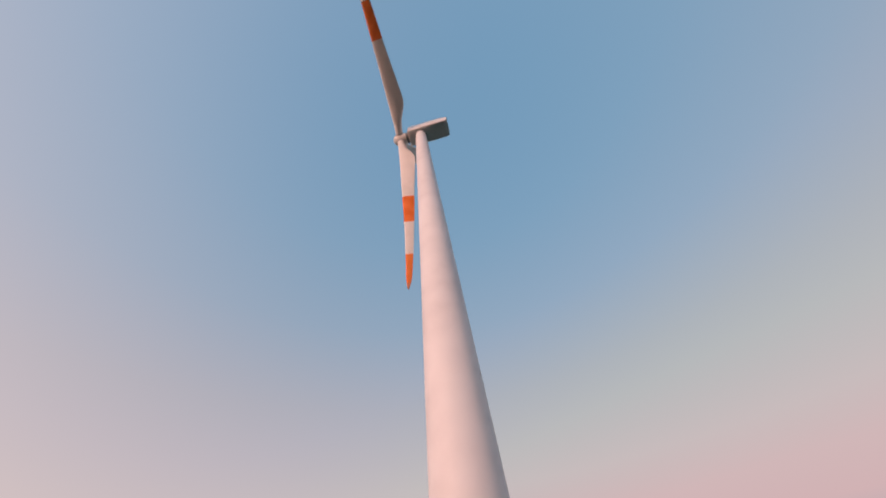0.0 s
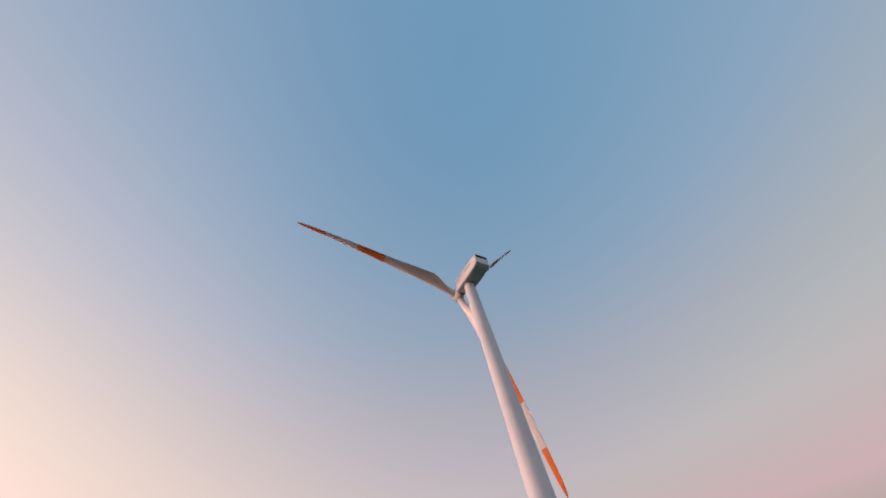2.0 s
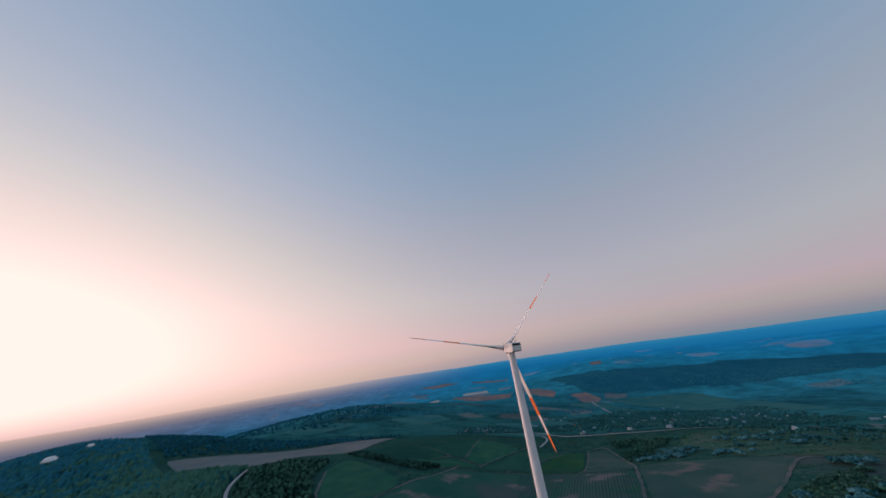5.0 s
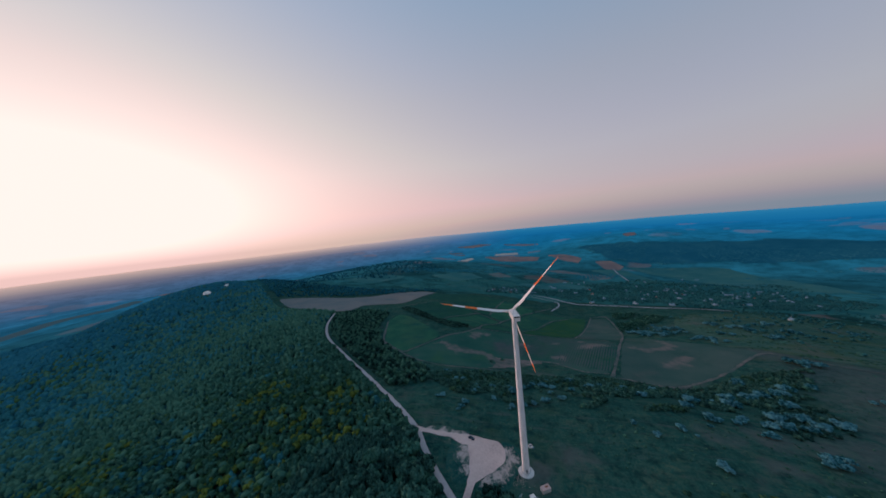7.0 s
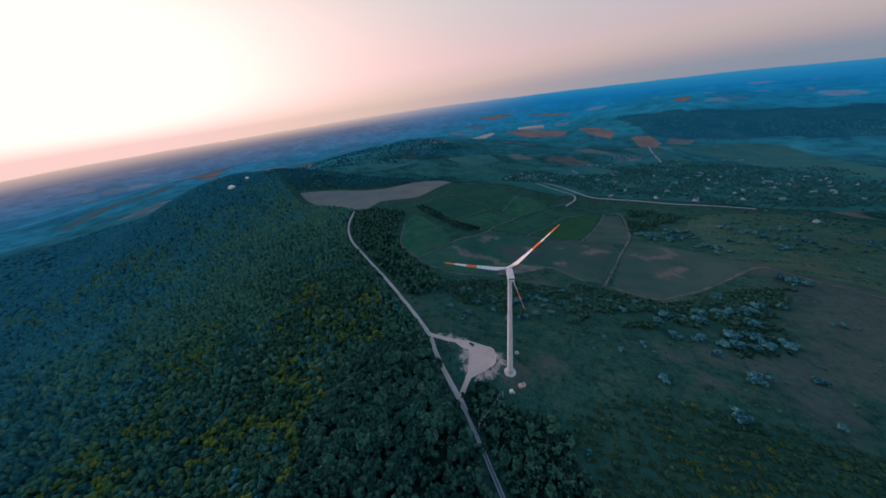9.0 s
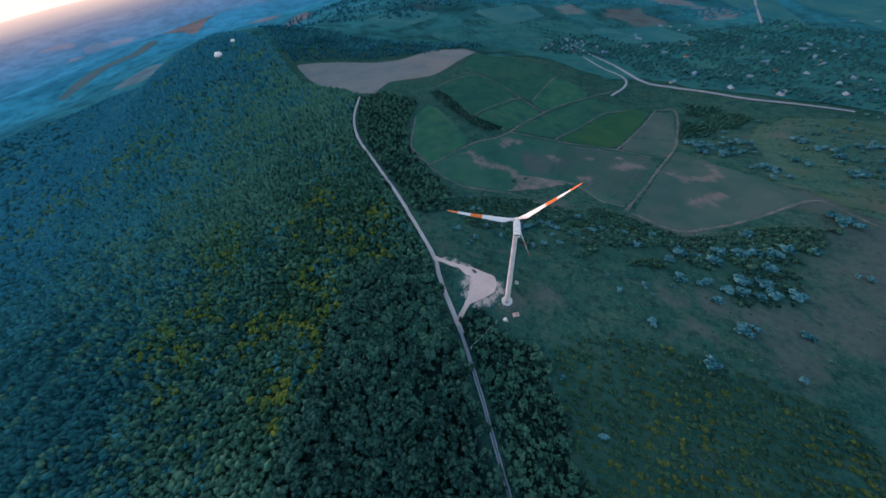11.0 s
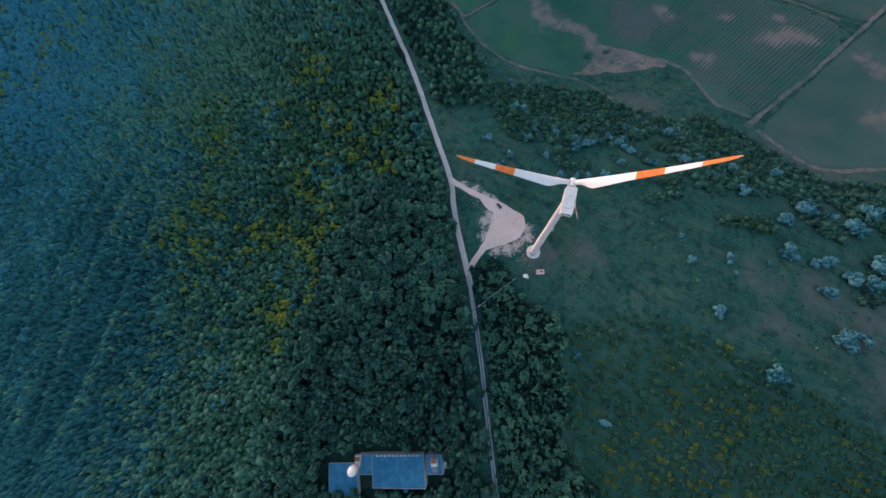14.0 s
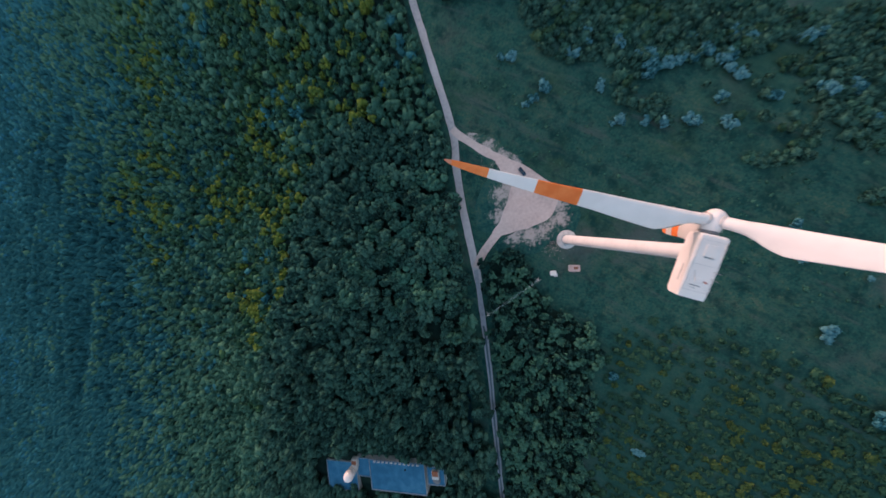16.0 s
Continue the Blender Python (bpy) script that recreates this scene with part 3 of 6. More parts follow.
def wind_turbine():
    t = thing("wind_turbine", 0, 0, 0, "tall white wind turbine with orange bands on three feathered blades", "wind turbine")
    part("foundation", lathe([(4.9, -1.2), (4.9, 0.25), (4.75, 0.4), (2.9, 0.75), (2.75, 0.8)], 48), CONCRETE, t, "round pale concrete foundation")
    part("foundation_ring", lathe([(2.75, 0.78), (2.75, 1.0), (2.45, 1.02), (2.3, 0.85)], 48), STEEL, t)
    # tapering steel tower in sections with thin flange seams
    cuts = [0.9, 14, 36, 60, 82, TOWER_TOP]

    def rad(z):
        return 2.36 - 1.02 * (z / TOWER_TOP) ** 1.05
    for a, b in zip(cuts, cuts[1:]):
        zs = np.linspace(a, b - 0.03, 6)
        part("tower_section", lathe([(rad(z), z) for z in zs], 48, cap=False), TOWER_WHITE, t, smooth=True)
        part("flange_seam", lathe([(rad(b) + 0.012, b - 0.06), (rad(b) + 0.018, b - 0.02), (rad(b) + 0.012, b + 0.02)], 48, cap=False), TOWER_WHITE, t)
    door = part("tower_door", box(0.9, 0.12, 2.1, 0, 0, 0, 0.04), GREY, t, "grey steel tower door", m=pose(0.0, -2.38, 1.6))
    part("door_handle", box(0.05, 0.08, 0.25, 0.32, -0.08, 1.0, 0.01), STEEL, door)
    st = bmesh.new()
    for k in range(5):
        box(1.1, 0.28, 0.04, 0, -2.4 - 0.28 * (4 - k), 0.55 + 0.2 * k, bm=st)
    for x in (-0.5, 0.5):
        rod((x, -3.7, 0.4), (x, -2.3, 1.55), 0.03, bm=st)
        rod((x, -3.6, 1.5), (x, -2.3, 2.6), 0.025, bm=st)
    part("door_stair", st, STEEL, t)
    part("yaw_bearing", lathe([(1.4, TOWER_TOP - 0.05), (1.46, TOWER_TOP + 0.0), (1.46, TOWER_TOP + 0.3)], 40), GREY, t)
    # nacelle: long box that narrows to the rear underside, leaning with the rotor axis
    tilt = Matrix.Translation((0, 0, TOWER_TOP + 0.25)) @ pose(0, 0, 0, math.degrees(TILT))
    b = bmesh.new()
    prof = [(3.25, 1.7, 0.3, 3.4), (2.95, 1.98, 0.1, 3.66), (-1.5, 2.05, 0.0, 3.75), (-6.4, 2.0, 0.25, 3.75), (-7.2, 1.92, 0.7, 3.66)]
    rings = []
    for y, hw, lo, hi in prof:
        c = 0.16
        rings.append([b.verts.new(p) for p in ((-hw + c, y, lo), (hw - c, y, lo), (hw, y, lo + c), (hw, y, hi - c), (hw - c, y, hi), (-hw + c, y, hi), (-hw, y, hi - c), (-hw, y, lo + c))])
    for r0, r1 in zip(rings, rings[1:]):
        for k in range(8):
            b.faces.new((r0[k], r0[(k + 1) % 8], r1[(k + 1) % 8], r1[k]))
    b.faces.new(rings[0][::-1])
    b.faces.new(rings[-1])
    bmesh.ops.recalc_face_normals(b, faces=b.faces[:])
    bmesh.ops.bevel(b, geom=[e for e in b.edges], offset=0.07, segments=2, affect="EDGES")
    nac = part("nacelle", b, WHITE, t, m=tilt)
    part("rear_grille", box(3.3, 0.05, 0.7, 0, -7.2, 2.75, 0.02), DARK, nac, "dark cooling grille in the rear wall")
    part("rear_frame", box(3.4, 0.04, 0.08, 0, -7.23, 3.5), GREY, nac)
    part("crane_hatch", box(1.2, 0.9, 0.03, -0.2, -5.4, 0.02, 0.01), DARK, nac, m=pose(0, 0, 0, -3))
    hatch = part("roof_hatch", box(1.7, 1.9, 0.1, 0.1, 0.7, 3.73, 0.04), WHITE, nac)
    part("hatch_gap", box(1.25, 0.14, 0.05, 0.1, -0.36, 3.74, 0.01), GREY, hatch)
    part("skylight", box(1.0, 0.8, 0.14, 0.0, -4.1, 3.73, 0.06), WHITE, nac)
    part("rear_hatch", box(1.5, 0.14, 0.05, -0.3, -5.0, 3.74, 0.01), GREY, nac)
    part("cable_duct", rod((-1.0, -2.6, 3.78), (-0.55, -4.2, 3.78), 0.05, 6), LIGHT_GREY, nac)
    for y in (2.3, -1.6, -5.9):
        part("roof_seam", box(3.6, 0.04, 0.02, 0, y, 3.74), LIGHT_GREY, nac)
    for s in (-1, 1):
        part("roof_rail", box(0.05, 8.6, 0.05, s * 1.72, -1.8, 3.75, 0.015), LIGHT_GREY, nac)
    for y, q in ((-2.3, 1), (-3.5, 1), (-4.0, -1)):
        part("railing_arm", rod((q * 1.5, y, 3.75), (q * 1.95, y - 0.1, 4.75), 0.04, 6), GREY, nac)
    for x in (-1.1, 1.1):
        s = bmesh.new()
        rod((x, -5.3, 3.7), (x, -5.3, 5.1), 0.035, bm=s)
        rod((x - 0.25, -5.3, 5.05), (x + 0.25, -5.3, 5.05), 0.03, bm=s)
        lathe([(0.02, 5.1), (0.09, 5.14), (0.09, 5.26), (0.02, 5.3)], 10, bm=s).verts.ensure_lookup_table()
        for v in s.verts[-40:]:
            v.co.x += x
            v.co.y += -5.3
        part("wind_sensor", s, STEEL, nac)
    lamp = part("beacon", lathe([(0.14, 3.72), (0.14, 4.1), (0.1, 4.32), (0.03, 4.38)], 14), mat("beacon_red", two((0.30, 0.12, 0.10), (0.38, 0.16, 0.13)), 3, 0.3), nac, "dull reddish beacon lamp")
    lamp.matrix_basis = pose(0.9, -4.2, 0)
    part("side_mark", box(0.02, 3.4, 0.4, -2.035, -3.2, 2.2, 0.005), LIGHT_GREY, nac, "faint grey lettering bar")
    # hub and spinner
    ex, ax = Vector((1, 0, 0)), Vector((0, math.cos(TILT), math.sin(TILT)))
    ez = ex.cross(ax)
    # lathe axis along the rotor axis: columns x, -ez, ax keep it right-handed
    hubm = Matrix.Translation((0, HUB_Y, HUB_Z)) @ Matrix((ex, -ez, ax)).transposed().to_4x4()
    part("spinner", lathe([(1.25, -1.75), (1.38, -1.5), (1.46, -0.4), (1.44, 0.5), (1.28, 1.15), (0.92, 1.6), (0.4, 1.85), (0.05, 1.9)], 40), WHITE, t, smooth=True, m=hubm)
    part("rotor_seal", lathe([(1.3, -2.1), (1.3, -1.7)], 36), GREY, t, m=hubm)
    # one blade, its chord along the rotor axis, the thin edge down wind
    seg = 20
    sta = [(0.9, 0), (1.6, 0), (2.6, 0.12), (4.0, 0.42), (5.6, 0.75), (7.2, 0.95), (8.4, 1.0), (10, 1.0), (13, 1.0), (17, 1.0), (21.6, 1), (25, 1), (28.9, 1), (33, 1), (36.8, 1), (40, 1), (42, 1), (43.2, 1), (43.8, 1), (44, 1)]

    sta = [(float(q), float(np.interp(q, [p[0] for p in sta], [p[1] for p in sta]))) for q in sorted({p[0] for p in sta} | set(np.arange(2.0, 43.5, 1.1)))]

    def section(r, k):
        """Points round the blade at radius r; k runs from round root to thin profile."""
        chord = np.interp(r, [0, 2, 4, 6.5, 8.8, 20, 36, 42, 43.4, 44], [1.9, 1.9, 2.4, 3.5, 3.95, 2.8, 1.55, 1.0, 0.58, 0.12])
        thick = np.interp(r, [0, 4, 9, 20, 43, 44], [1.9, 1.5, 0.85, 0.52, 0.20, 0.07])
        twist = radians(np.interp(r, [0, 9, 20, 44], [3, 0, -7, -12]))
        s = r / ROTOR_R
        sweep = -3.08 * s + 2.39 * s * s
        out = []
        for i in range(seg):
            a = 2 * math.pi * i / seg
            cx, cy = 0.95 * math.sin(a), 0.95 * math.cos(a)
            u = 0.5 + 0.5 * math.cos(a)                       # 1 at the leading edge
            tx = thick / 2 * math.sin(a) * (0.25 + 0.75 * u) * 1.25
            ty = chord * (u - 1) + min(0.95, 0.33 * chord)
            x, y = cx * (1 - k) + tx * k, cy * (1 - k) + ty * k
            out.append((x * math.cos(twist) - y * math.sin(twist), x * math.sin(twist) + y * math.cos(twist) + sweep, r))
        return out

    def skin(lo, hi, cap_end):
        b = bmesh.new()
        rs = [q for q in sta if lo - 1e-3 <= q[0] <= hi + 1e-3]
        for end in (lo, hi):
            if all(abs(q[0] - end) > 1e-3 for q in rs):
                rs.append((end, float(np.interp(end, [q[0] for q in sta], [q[1] for q in sta]))))
        rings = [[b.verts.new(p) for p in section(*q)] for q in sorted(rs)]
        for r0, r1 in zip(rings, rings[1:]):
            for k in range(seg):
                b.faces.new((r0[k], r0[(k + 1) % seg], r1[(k + 1) % seg], r1[k]))
        if cap_end:
            b.faces.new(rings[-1])
        bmesh.ops.recalc_face_normals(b, faces=b.faces[:])
        return b
    f1, f2, f3, f4 = 0.492 * 44, 0.6575 * 44, 0.836 * 44, 0.972 * 44
    meshes = {}
    for k in range(3):
        a = AZ + k * 2 * math.pi / 3
        u = math.cos(a) * ex + math.sin(a) * ez
        m = Matrix.Translation((0, HUB_Y, HUB_Z)) @ Matrix((ax.cross(u), ax, u)).transposed().to_4x4()
        if not meshes:
            blade = part("blade", skin(0.9, f1, False), WHITE, t, "white blade with two orange bands", True, m)
            for nm, lo, hi, mt, end in (("orange_band", f1, f2, ORANGE, False), ("white_band", f2, f3, WHITE, False), ("orange_band", f3, f4, ORANGE, False), ("blade_tip", f4, 44.0, ORANGE_PALE, True)):
                part(nm, skin(lo, hi, end), mt, blade, smooth=True)
            part("root_collar", lathe([(1.02, 1.15), (1.08, 1.2), (1.08, 1.45), (1.02, 1.5)], 28), LIGHT_GREY, blade)
            meshes = [blade] + list(blade.children)
        else:
            o = meshes[0].copy()
            scene.collection.objects.link(o)
            o.matrix_basis = m
            for c in meshes[1:]:
                d = c.copy()
                scene.collection.objects.link(d)
                d.parent = o
    return t


wind_turbine()

# roads, tracks and the crane pad ---------------------------------------------------
LANE_MIDDLE = mat("lane_strip", two((0.06, 0.10, 0.125), (0.14, 0.165, 0.19)), 0.5, 0.95, 0.3)
ribbon("road", [(-37.5, -34.5)] + ROAD[5:], 4.0, TRACK, "pale dusty gravel road along the ridge", ragged=0.5)
ribbon("road_south", SOUTH_END[:-1] + ROAD[:6], 2.7, TRACK_BLUE, "narrow bluish gravel lane through the wood", extra=0.12, ragged=0.4)
ribbon("lane_middle", SOUTH_END[:-1] + ROAD[:5], 0.75, LANE_MIDDLE, "dark worn strip between the wheel tracks of the lane", extra=0.2, ragged=0.3, category="lane strip")
ribbon("lane_verge", SOUTH_END[:-1] + ROAD[:5], 6.4, VERGE_GREEN, "worn grassy verge of the lane", extra=0.05, ragged=1.2, category="verge")
ribbon("access_track_north", [(-73, 42.5), (-67.5, 39.5), (-60, 36.8), (-51, 34), (-43, 31), (-36, 26.5), (-31, 22)], 4.0, GRAVEL, "pale gravel access track to the turbine", extra=0.16, ragged=0.9)
ribbon("access_track_south", [(-41, -27), (-40.4, -21.5), (-37.6, -13), (-33.5, -3), (-29, 6)], 4.2, GRAVEL, "pale gravel access track to the turbine", extra=0.17, ragged=0.7)
field("crane_pad", [(-53, 35.5), (-46, 30), (-39, 25), (-34, 22), (-34.5, 14), (-34.5, 3), (-38, -8), (-34.5, -8.5), (-30, -5), (-22, -0.5), (-14, 4.5), (-9.6, 12), (-9.4, 19), (-12.5, 25), (-21, 28.4), (-28, 30.5), (-34, 32.5), (-42, 34)], GRAVEL, "pale gravel crane pad beside the turbine", 0.2, 60, 1.2, "gravel pad", 0.18)
HIGHWAY = mat("worn_asphalt", two((0.23, 0.27, 0.29), (0.35, 0.36, 0.365)), 0.1, 0.9)
ribbon("highway", [(210, 1120), (240, 985), (272, 839), (309, 643), (360, 597), (416, 563), (473, 514), (540, 486), (610, 462)], 9, HIGHWAY, "pale two-lane highway below the village", extra=0.8, step=20, category="highway")
ribbon("side_road", [(228, 860), (244, 738), (279, 655), (271, 606), (232, 560)], 5, HIGHWAY, "pale side road joining the highway", extra=0.7, step=14)
ribbon("valley_road", [(1180, 1830), (1122, 1701), (1040, 1500), (1000, 1400)], 9, TRACK_BLUE, "pale valley road beyond the village", extra=1.6, step=30)
TRACK_EARTH = mat("field_track_earth", [(0.3, (0.050, 0.100, 0.090)), (0.48, (0.100, 0.118, 0.108)), (0.68, (0.165, 0.148, 0.140))], 0.2, 0.95, 0.3, big=0.15)
TRACKS = []
TRACKS.append([(-110, 222), (-54, 282), (7, 327), (82, 476), (189, 552), (258, 589)])
TRACKS.append([(7, 327), (86, 320), (177, 311), (220, 284)])
TRACKS.append([(177, 311), (240, 405), (303, 497)])
TRACKS.append([(82, 325), (187, 472), (251, 504)])
TRACKS.append([(-140, 473), (-57, 355), (-2, 331)])
TRACKS.append([(82, 476), (29, 521), (-82, 606), (-155, 493)])
TRACKS.append([(-58, 367), (4, 488), (35, 517)])
TRACKS.append([(144, 148), (208, 236), (283, 348), (335, 482), (303, 499)])
TRACKS.append([(-145, 262), (-123, 235), (-107, 214), (-78, 185), (-44, 169), (-2, 169), (16, 167), (47, 149), (62, 138)])
TRACKS.append([(73, 218), (90, 212), (101, 205), (111, 188), (125, 169), (148, 160)])
TRACKS.append([(59, 516), (123, 640)])
TRACKS.append([(152, 147), (187, 119), (219, 123), (273, 139), (344, 170), (360, 158), (376, 131), (420, 90)])
TRACKS.append([(-158, 359), (-146, 262), (-110, 222)])
for k, pts in enumerate(TRACKS):
    ribbon("field_track_%d" % (k + 1), pts, 3.2 if k not in (7, 11) else 3.8, TRACK_EARTH, "bare earth track between vineyard fields", extra=0.16, step=6, ragged=1.6, category="track")

# vineyards and fields -----------------------------------------------------------------
TERRACE = mat("terrace_grass", [(0.25, (0.030, 0.086, 0.070)), (0.5, (0.046, 0.110, 0.084)), (0.8, (0.074, 0.124, 0.092))], 0.15, 0.95, 0.4, big=0.3, mottle=0.4, mottle_scale=0.5, patches=((0.02, (0.068, 0.102, 0.058), 0.6), (0.10, (0.094, 0.122, 0.096), 0.45, -19, 5.0), (0.16, (0.020, 0.064, 0.052), 0.42, -19, 5.0), (0.012, (0.104, 0.112, 0.098), 0.4)))
EAST_TERRACES = [(350, 180), (400, 330), (440, 430), (640, 430), (820, 330), (760, 120), (560, 20), (430, 90)]
FIELDS = []
FIELDS.append(("vineyard_1", [(-158, 359), (-146, 408), (-124, 393), (-55, 290), (-110, 224), (-145, 262)], VINE_GREEN, "small dark green vineyard on the slope"))
FIELDS.append(("vineyard_2", [(-145, 504), (-83, 622), (29, 521), (-58, 367)], VINE_GREEN, "dark green vineyard on the hillside"))
FIELDS.append(("vineyard_3", [(-81, 863), (18, 826), (123, 640), (59, 519), (29, 521), (-109, 692)], VINE_GREEN, "dark green vineyard on the hilltop"))
FIELDS.append(("vineyard_4", [(123, 640), (190, 558), (83, 479), (58, 513)], VINE_GREEN, "dark green vineyard below the hilltop"))
FIELDS.append(("vineyard_5", [(-53, 364), (29, 514), (77, 474), (8, 339), (-2, 334)], VINE_GREEN, "green vineyard between two tracks"))
FIELDS.append(("vineyard_6", [(12, 334), (82, 468), (187, 546), (253, 510), (188, 478), (84, 332)], VINE_GREEN, "grass-green vineyard between two tracks"))
FIELDS.append(("vineyard_7", [(88, 329), (192, 472), (258, 508), (292, 495), (178, 318)], VINE_BRIGHT, "bright green vineyard plot"))
FIELDS.append(("vineyard_8", [(183, 318), (298, 493), (330, 477), (291, 363), (241, 280)], VINE_BROWN, "grey-green young vineyard plot"))
FIELDS.append(("vineyard_9", [(-108, 219), (-54, 278), (7, 322), (85, 315), (175, 304), (217, 278), (210, 236), (147, 160), (125, 169), (111, 187), (101, 204), (88, 211), (60, 204), (0, 172), (-44, 171), (-78, 187)], VINE_MIX, "large patchy vineyard with bare spots"))
FIELDS.append(("vineyard_10", [(269, 315), (296, 254), (340, 193), (344, 172), (273, 141), (219, 125), (187, 121), (153, 148), (212, 236)], VINE_BROWN, "brownish young vineyard with bare soil spots"))
FIELDS.append(("stubble_field", [(-549, 659), (-506, 681), (-442, 703), (-351, 712), (-287, 755), (-221, 875), (-104, 900), (-60, 910), (-110, 790), (-180, 624), (-227, 577), (-262, 543), (-269, 468), (-306, 468), (-351, 487), (-423, 527), (-487, 587)], STUBBLE, "pale stubble field on the ridge"))
FIELDS.append(("terraced_meadow", [(330, 215), (372, 330), (440, 418)] + EAST_TERRACES[3:], TERRACE, "terraced brown-green meadow"))
for k, (nm, poly, mt, lab) in enumerate(FIELDS):
    field(nm, poly, mt, lab, 0.06 + 0.004 * k, wobble=16.0 if nm == "terraced_meadow" else 1.2, corners=0.1)
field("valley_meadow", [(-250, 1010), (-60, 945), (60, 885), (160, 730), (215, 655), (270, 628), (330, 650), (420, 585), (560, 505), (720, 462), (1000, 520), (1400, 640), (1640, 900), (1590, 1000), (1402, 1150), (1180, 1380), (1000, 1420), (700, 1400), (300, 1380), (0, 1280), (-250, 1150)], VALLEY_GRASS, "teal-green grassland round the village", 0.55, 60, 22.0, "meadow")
field("earth_wedge", [(0, 171), (14, 186), (17, 206), (22, 222), (48, 222), (73, 218), (88, 211), (67, 203), (38, 190)], PINK_EARTH, "pinkish bare earth wedge at the vineyard's edge", 0.13, 40, 3.0, "bare earth")
STRIP_FIELD = mat("olive_strip_field", two((0.060, 0.135, 0.160), (0.105, 0.155, 0.160)), 0.01, 0.95)
ORANGE_LAB, PALE_LAB = "orange ripe grain field far in the valley", "pale harvested field far in the valley"
FAR_FIELDS = []
FAR_FIELDS.append(([(126, 3902), (527, 3977), (673, 3824), (335, 3763)], RIPE, ORANGE_LAB))
FAR_FIELDS.append(([(795, 3776), (1216, 3504), (1174, 3396), (810, 3684)], RIPE, ORANGE_LAB))
FAR_FIELDS.append(([(25, 3581), (216, 3513), (220, 3309), (50, 3364)], RIPE, ORANGE_LAB))
FAR_FIELDS.append(([(412, 3068), (696, 2976), (902, 2552), (805, 2379), (494, 2468)], RIPE, ORANGE_LAB))
FAR_FIELDS.append(([(981, 2592), (1101, 2444), (1138, 2215), (1058, 2085), (986, 2243)], RIPE, ORANGE_LAB))
FAR_FIELDS.append(([(1179, 2072), (1294, 2055), (1291, 1897), (1203, 1780), (1121, 1840)], RIPE, ORANGE_LAB))
FAR_FIELDS.append(([(42, 2605), (271, 3068), (290, 2923), (68, 2257)], PALE_FIELD, PALE_LAB))
FAR_FIELDS.append(([(569, 3245), (837, 3168), (818, 3044), (558, 3108)], PALE_FIELD, PALE_LAB))
FAR_FIELDS.append(([(-2551, 2060), (-2643, 2416), (-2469, 2614), (-2282, 2487), (-2111, 1995)], RIPE, "orange ripe field on the far plain"))
FAR_FIELDS.append(([(-2060, 990), (-2120, 1170), (-2185, 1368), (-2130, 1532), (-2260, 1830), (-2340, 1840), (-2225, 1540), (-2290, 1368), (-2230, 1160), (-2140, 1010)], STRIP_FIELD, "dull olive strip on the far plain"))
FAR_FIELDS.append(([(1922, 2862), (2036, 2841), (1951, 2668), (1848, 2698)], RIPE, ORANGE_LAB))
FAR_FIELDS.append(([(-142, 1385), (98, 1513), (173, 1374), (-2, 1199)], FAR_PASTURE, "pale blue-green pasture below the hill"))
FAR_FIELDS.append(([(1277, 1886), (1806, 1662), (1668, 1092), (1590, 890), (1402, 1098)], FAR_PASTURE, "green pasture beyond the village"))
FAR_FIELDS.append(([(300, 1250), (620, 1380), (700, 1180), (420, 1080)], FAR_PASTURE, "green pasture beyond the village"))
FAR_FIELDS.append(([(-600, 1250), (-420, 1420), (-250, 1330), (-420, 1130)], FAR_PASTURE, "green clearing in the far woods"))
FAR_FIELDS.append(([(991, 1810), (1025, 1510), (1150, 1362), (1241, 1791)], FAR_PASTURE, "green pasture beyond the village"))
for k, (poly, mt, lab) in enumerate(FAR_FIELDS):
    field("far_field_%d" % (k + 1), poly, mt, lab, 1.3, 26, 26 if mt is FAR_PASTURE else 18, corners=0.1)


def vine_rows(poly, heading, gap, height, width):
    """Ridges of vine foliage in parallel rows across a plot, thin or missing on bare ground."""
    rand = np.random.RandomState(31)
    p = rounded(poly, 2, 0.06)
    c, s = math.cos(heading), math.sin(heading)
    u = p @ np.array([c, s])
    w = p @ np.array([-s, c])
    V, F, base = [], [], 0
    for off in np.arange(w.min() + gap, w.max() - gap * 0.5, gap):
        t = np.arange(u.min(), u.max(), 5.0)
        x, y = t * c - off * s, t * s + off * c
        ok = inside(p, x, y)
        t, x, y = t[ok], x[ok], y[ok]
        if len(t) < 3:
            continue
        vigour = np.ones(len(t))
        for bx, by, r in BARE:
            vigour = np.minimum(vigour, np.clip((np.hypot(x - bx, y - by) - 0.35 * r) / (0.7 * r), 0, 1))
        h = height * (0.7 + 0.5 * rand.rand(len(t))) * vigour - 0.25 * (vigour < 0.3)
        z = lift(x, y, 0.15)
        a = np.stack([x + s * width, y - c * width, z], 1)
        b = np.stack([x, y, z + h], 1)
        d = np.stack([x - s * width, y + c * width, z], 1)
        V.append(np.stack([a, b, d], 1).reshape(-1, 3))
        F.append(grid_faces(len(t), 3) + base)
        base += len(t) * 3
    return np.concatenate(V), np.concatenate(F)


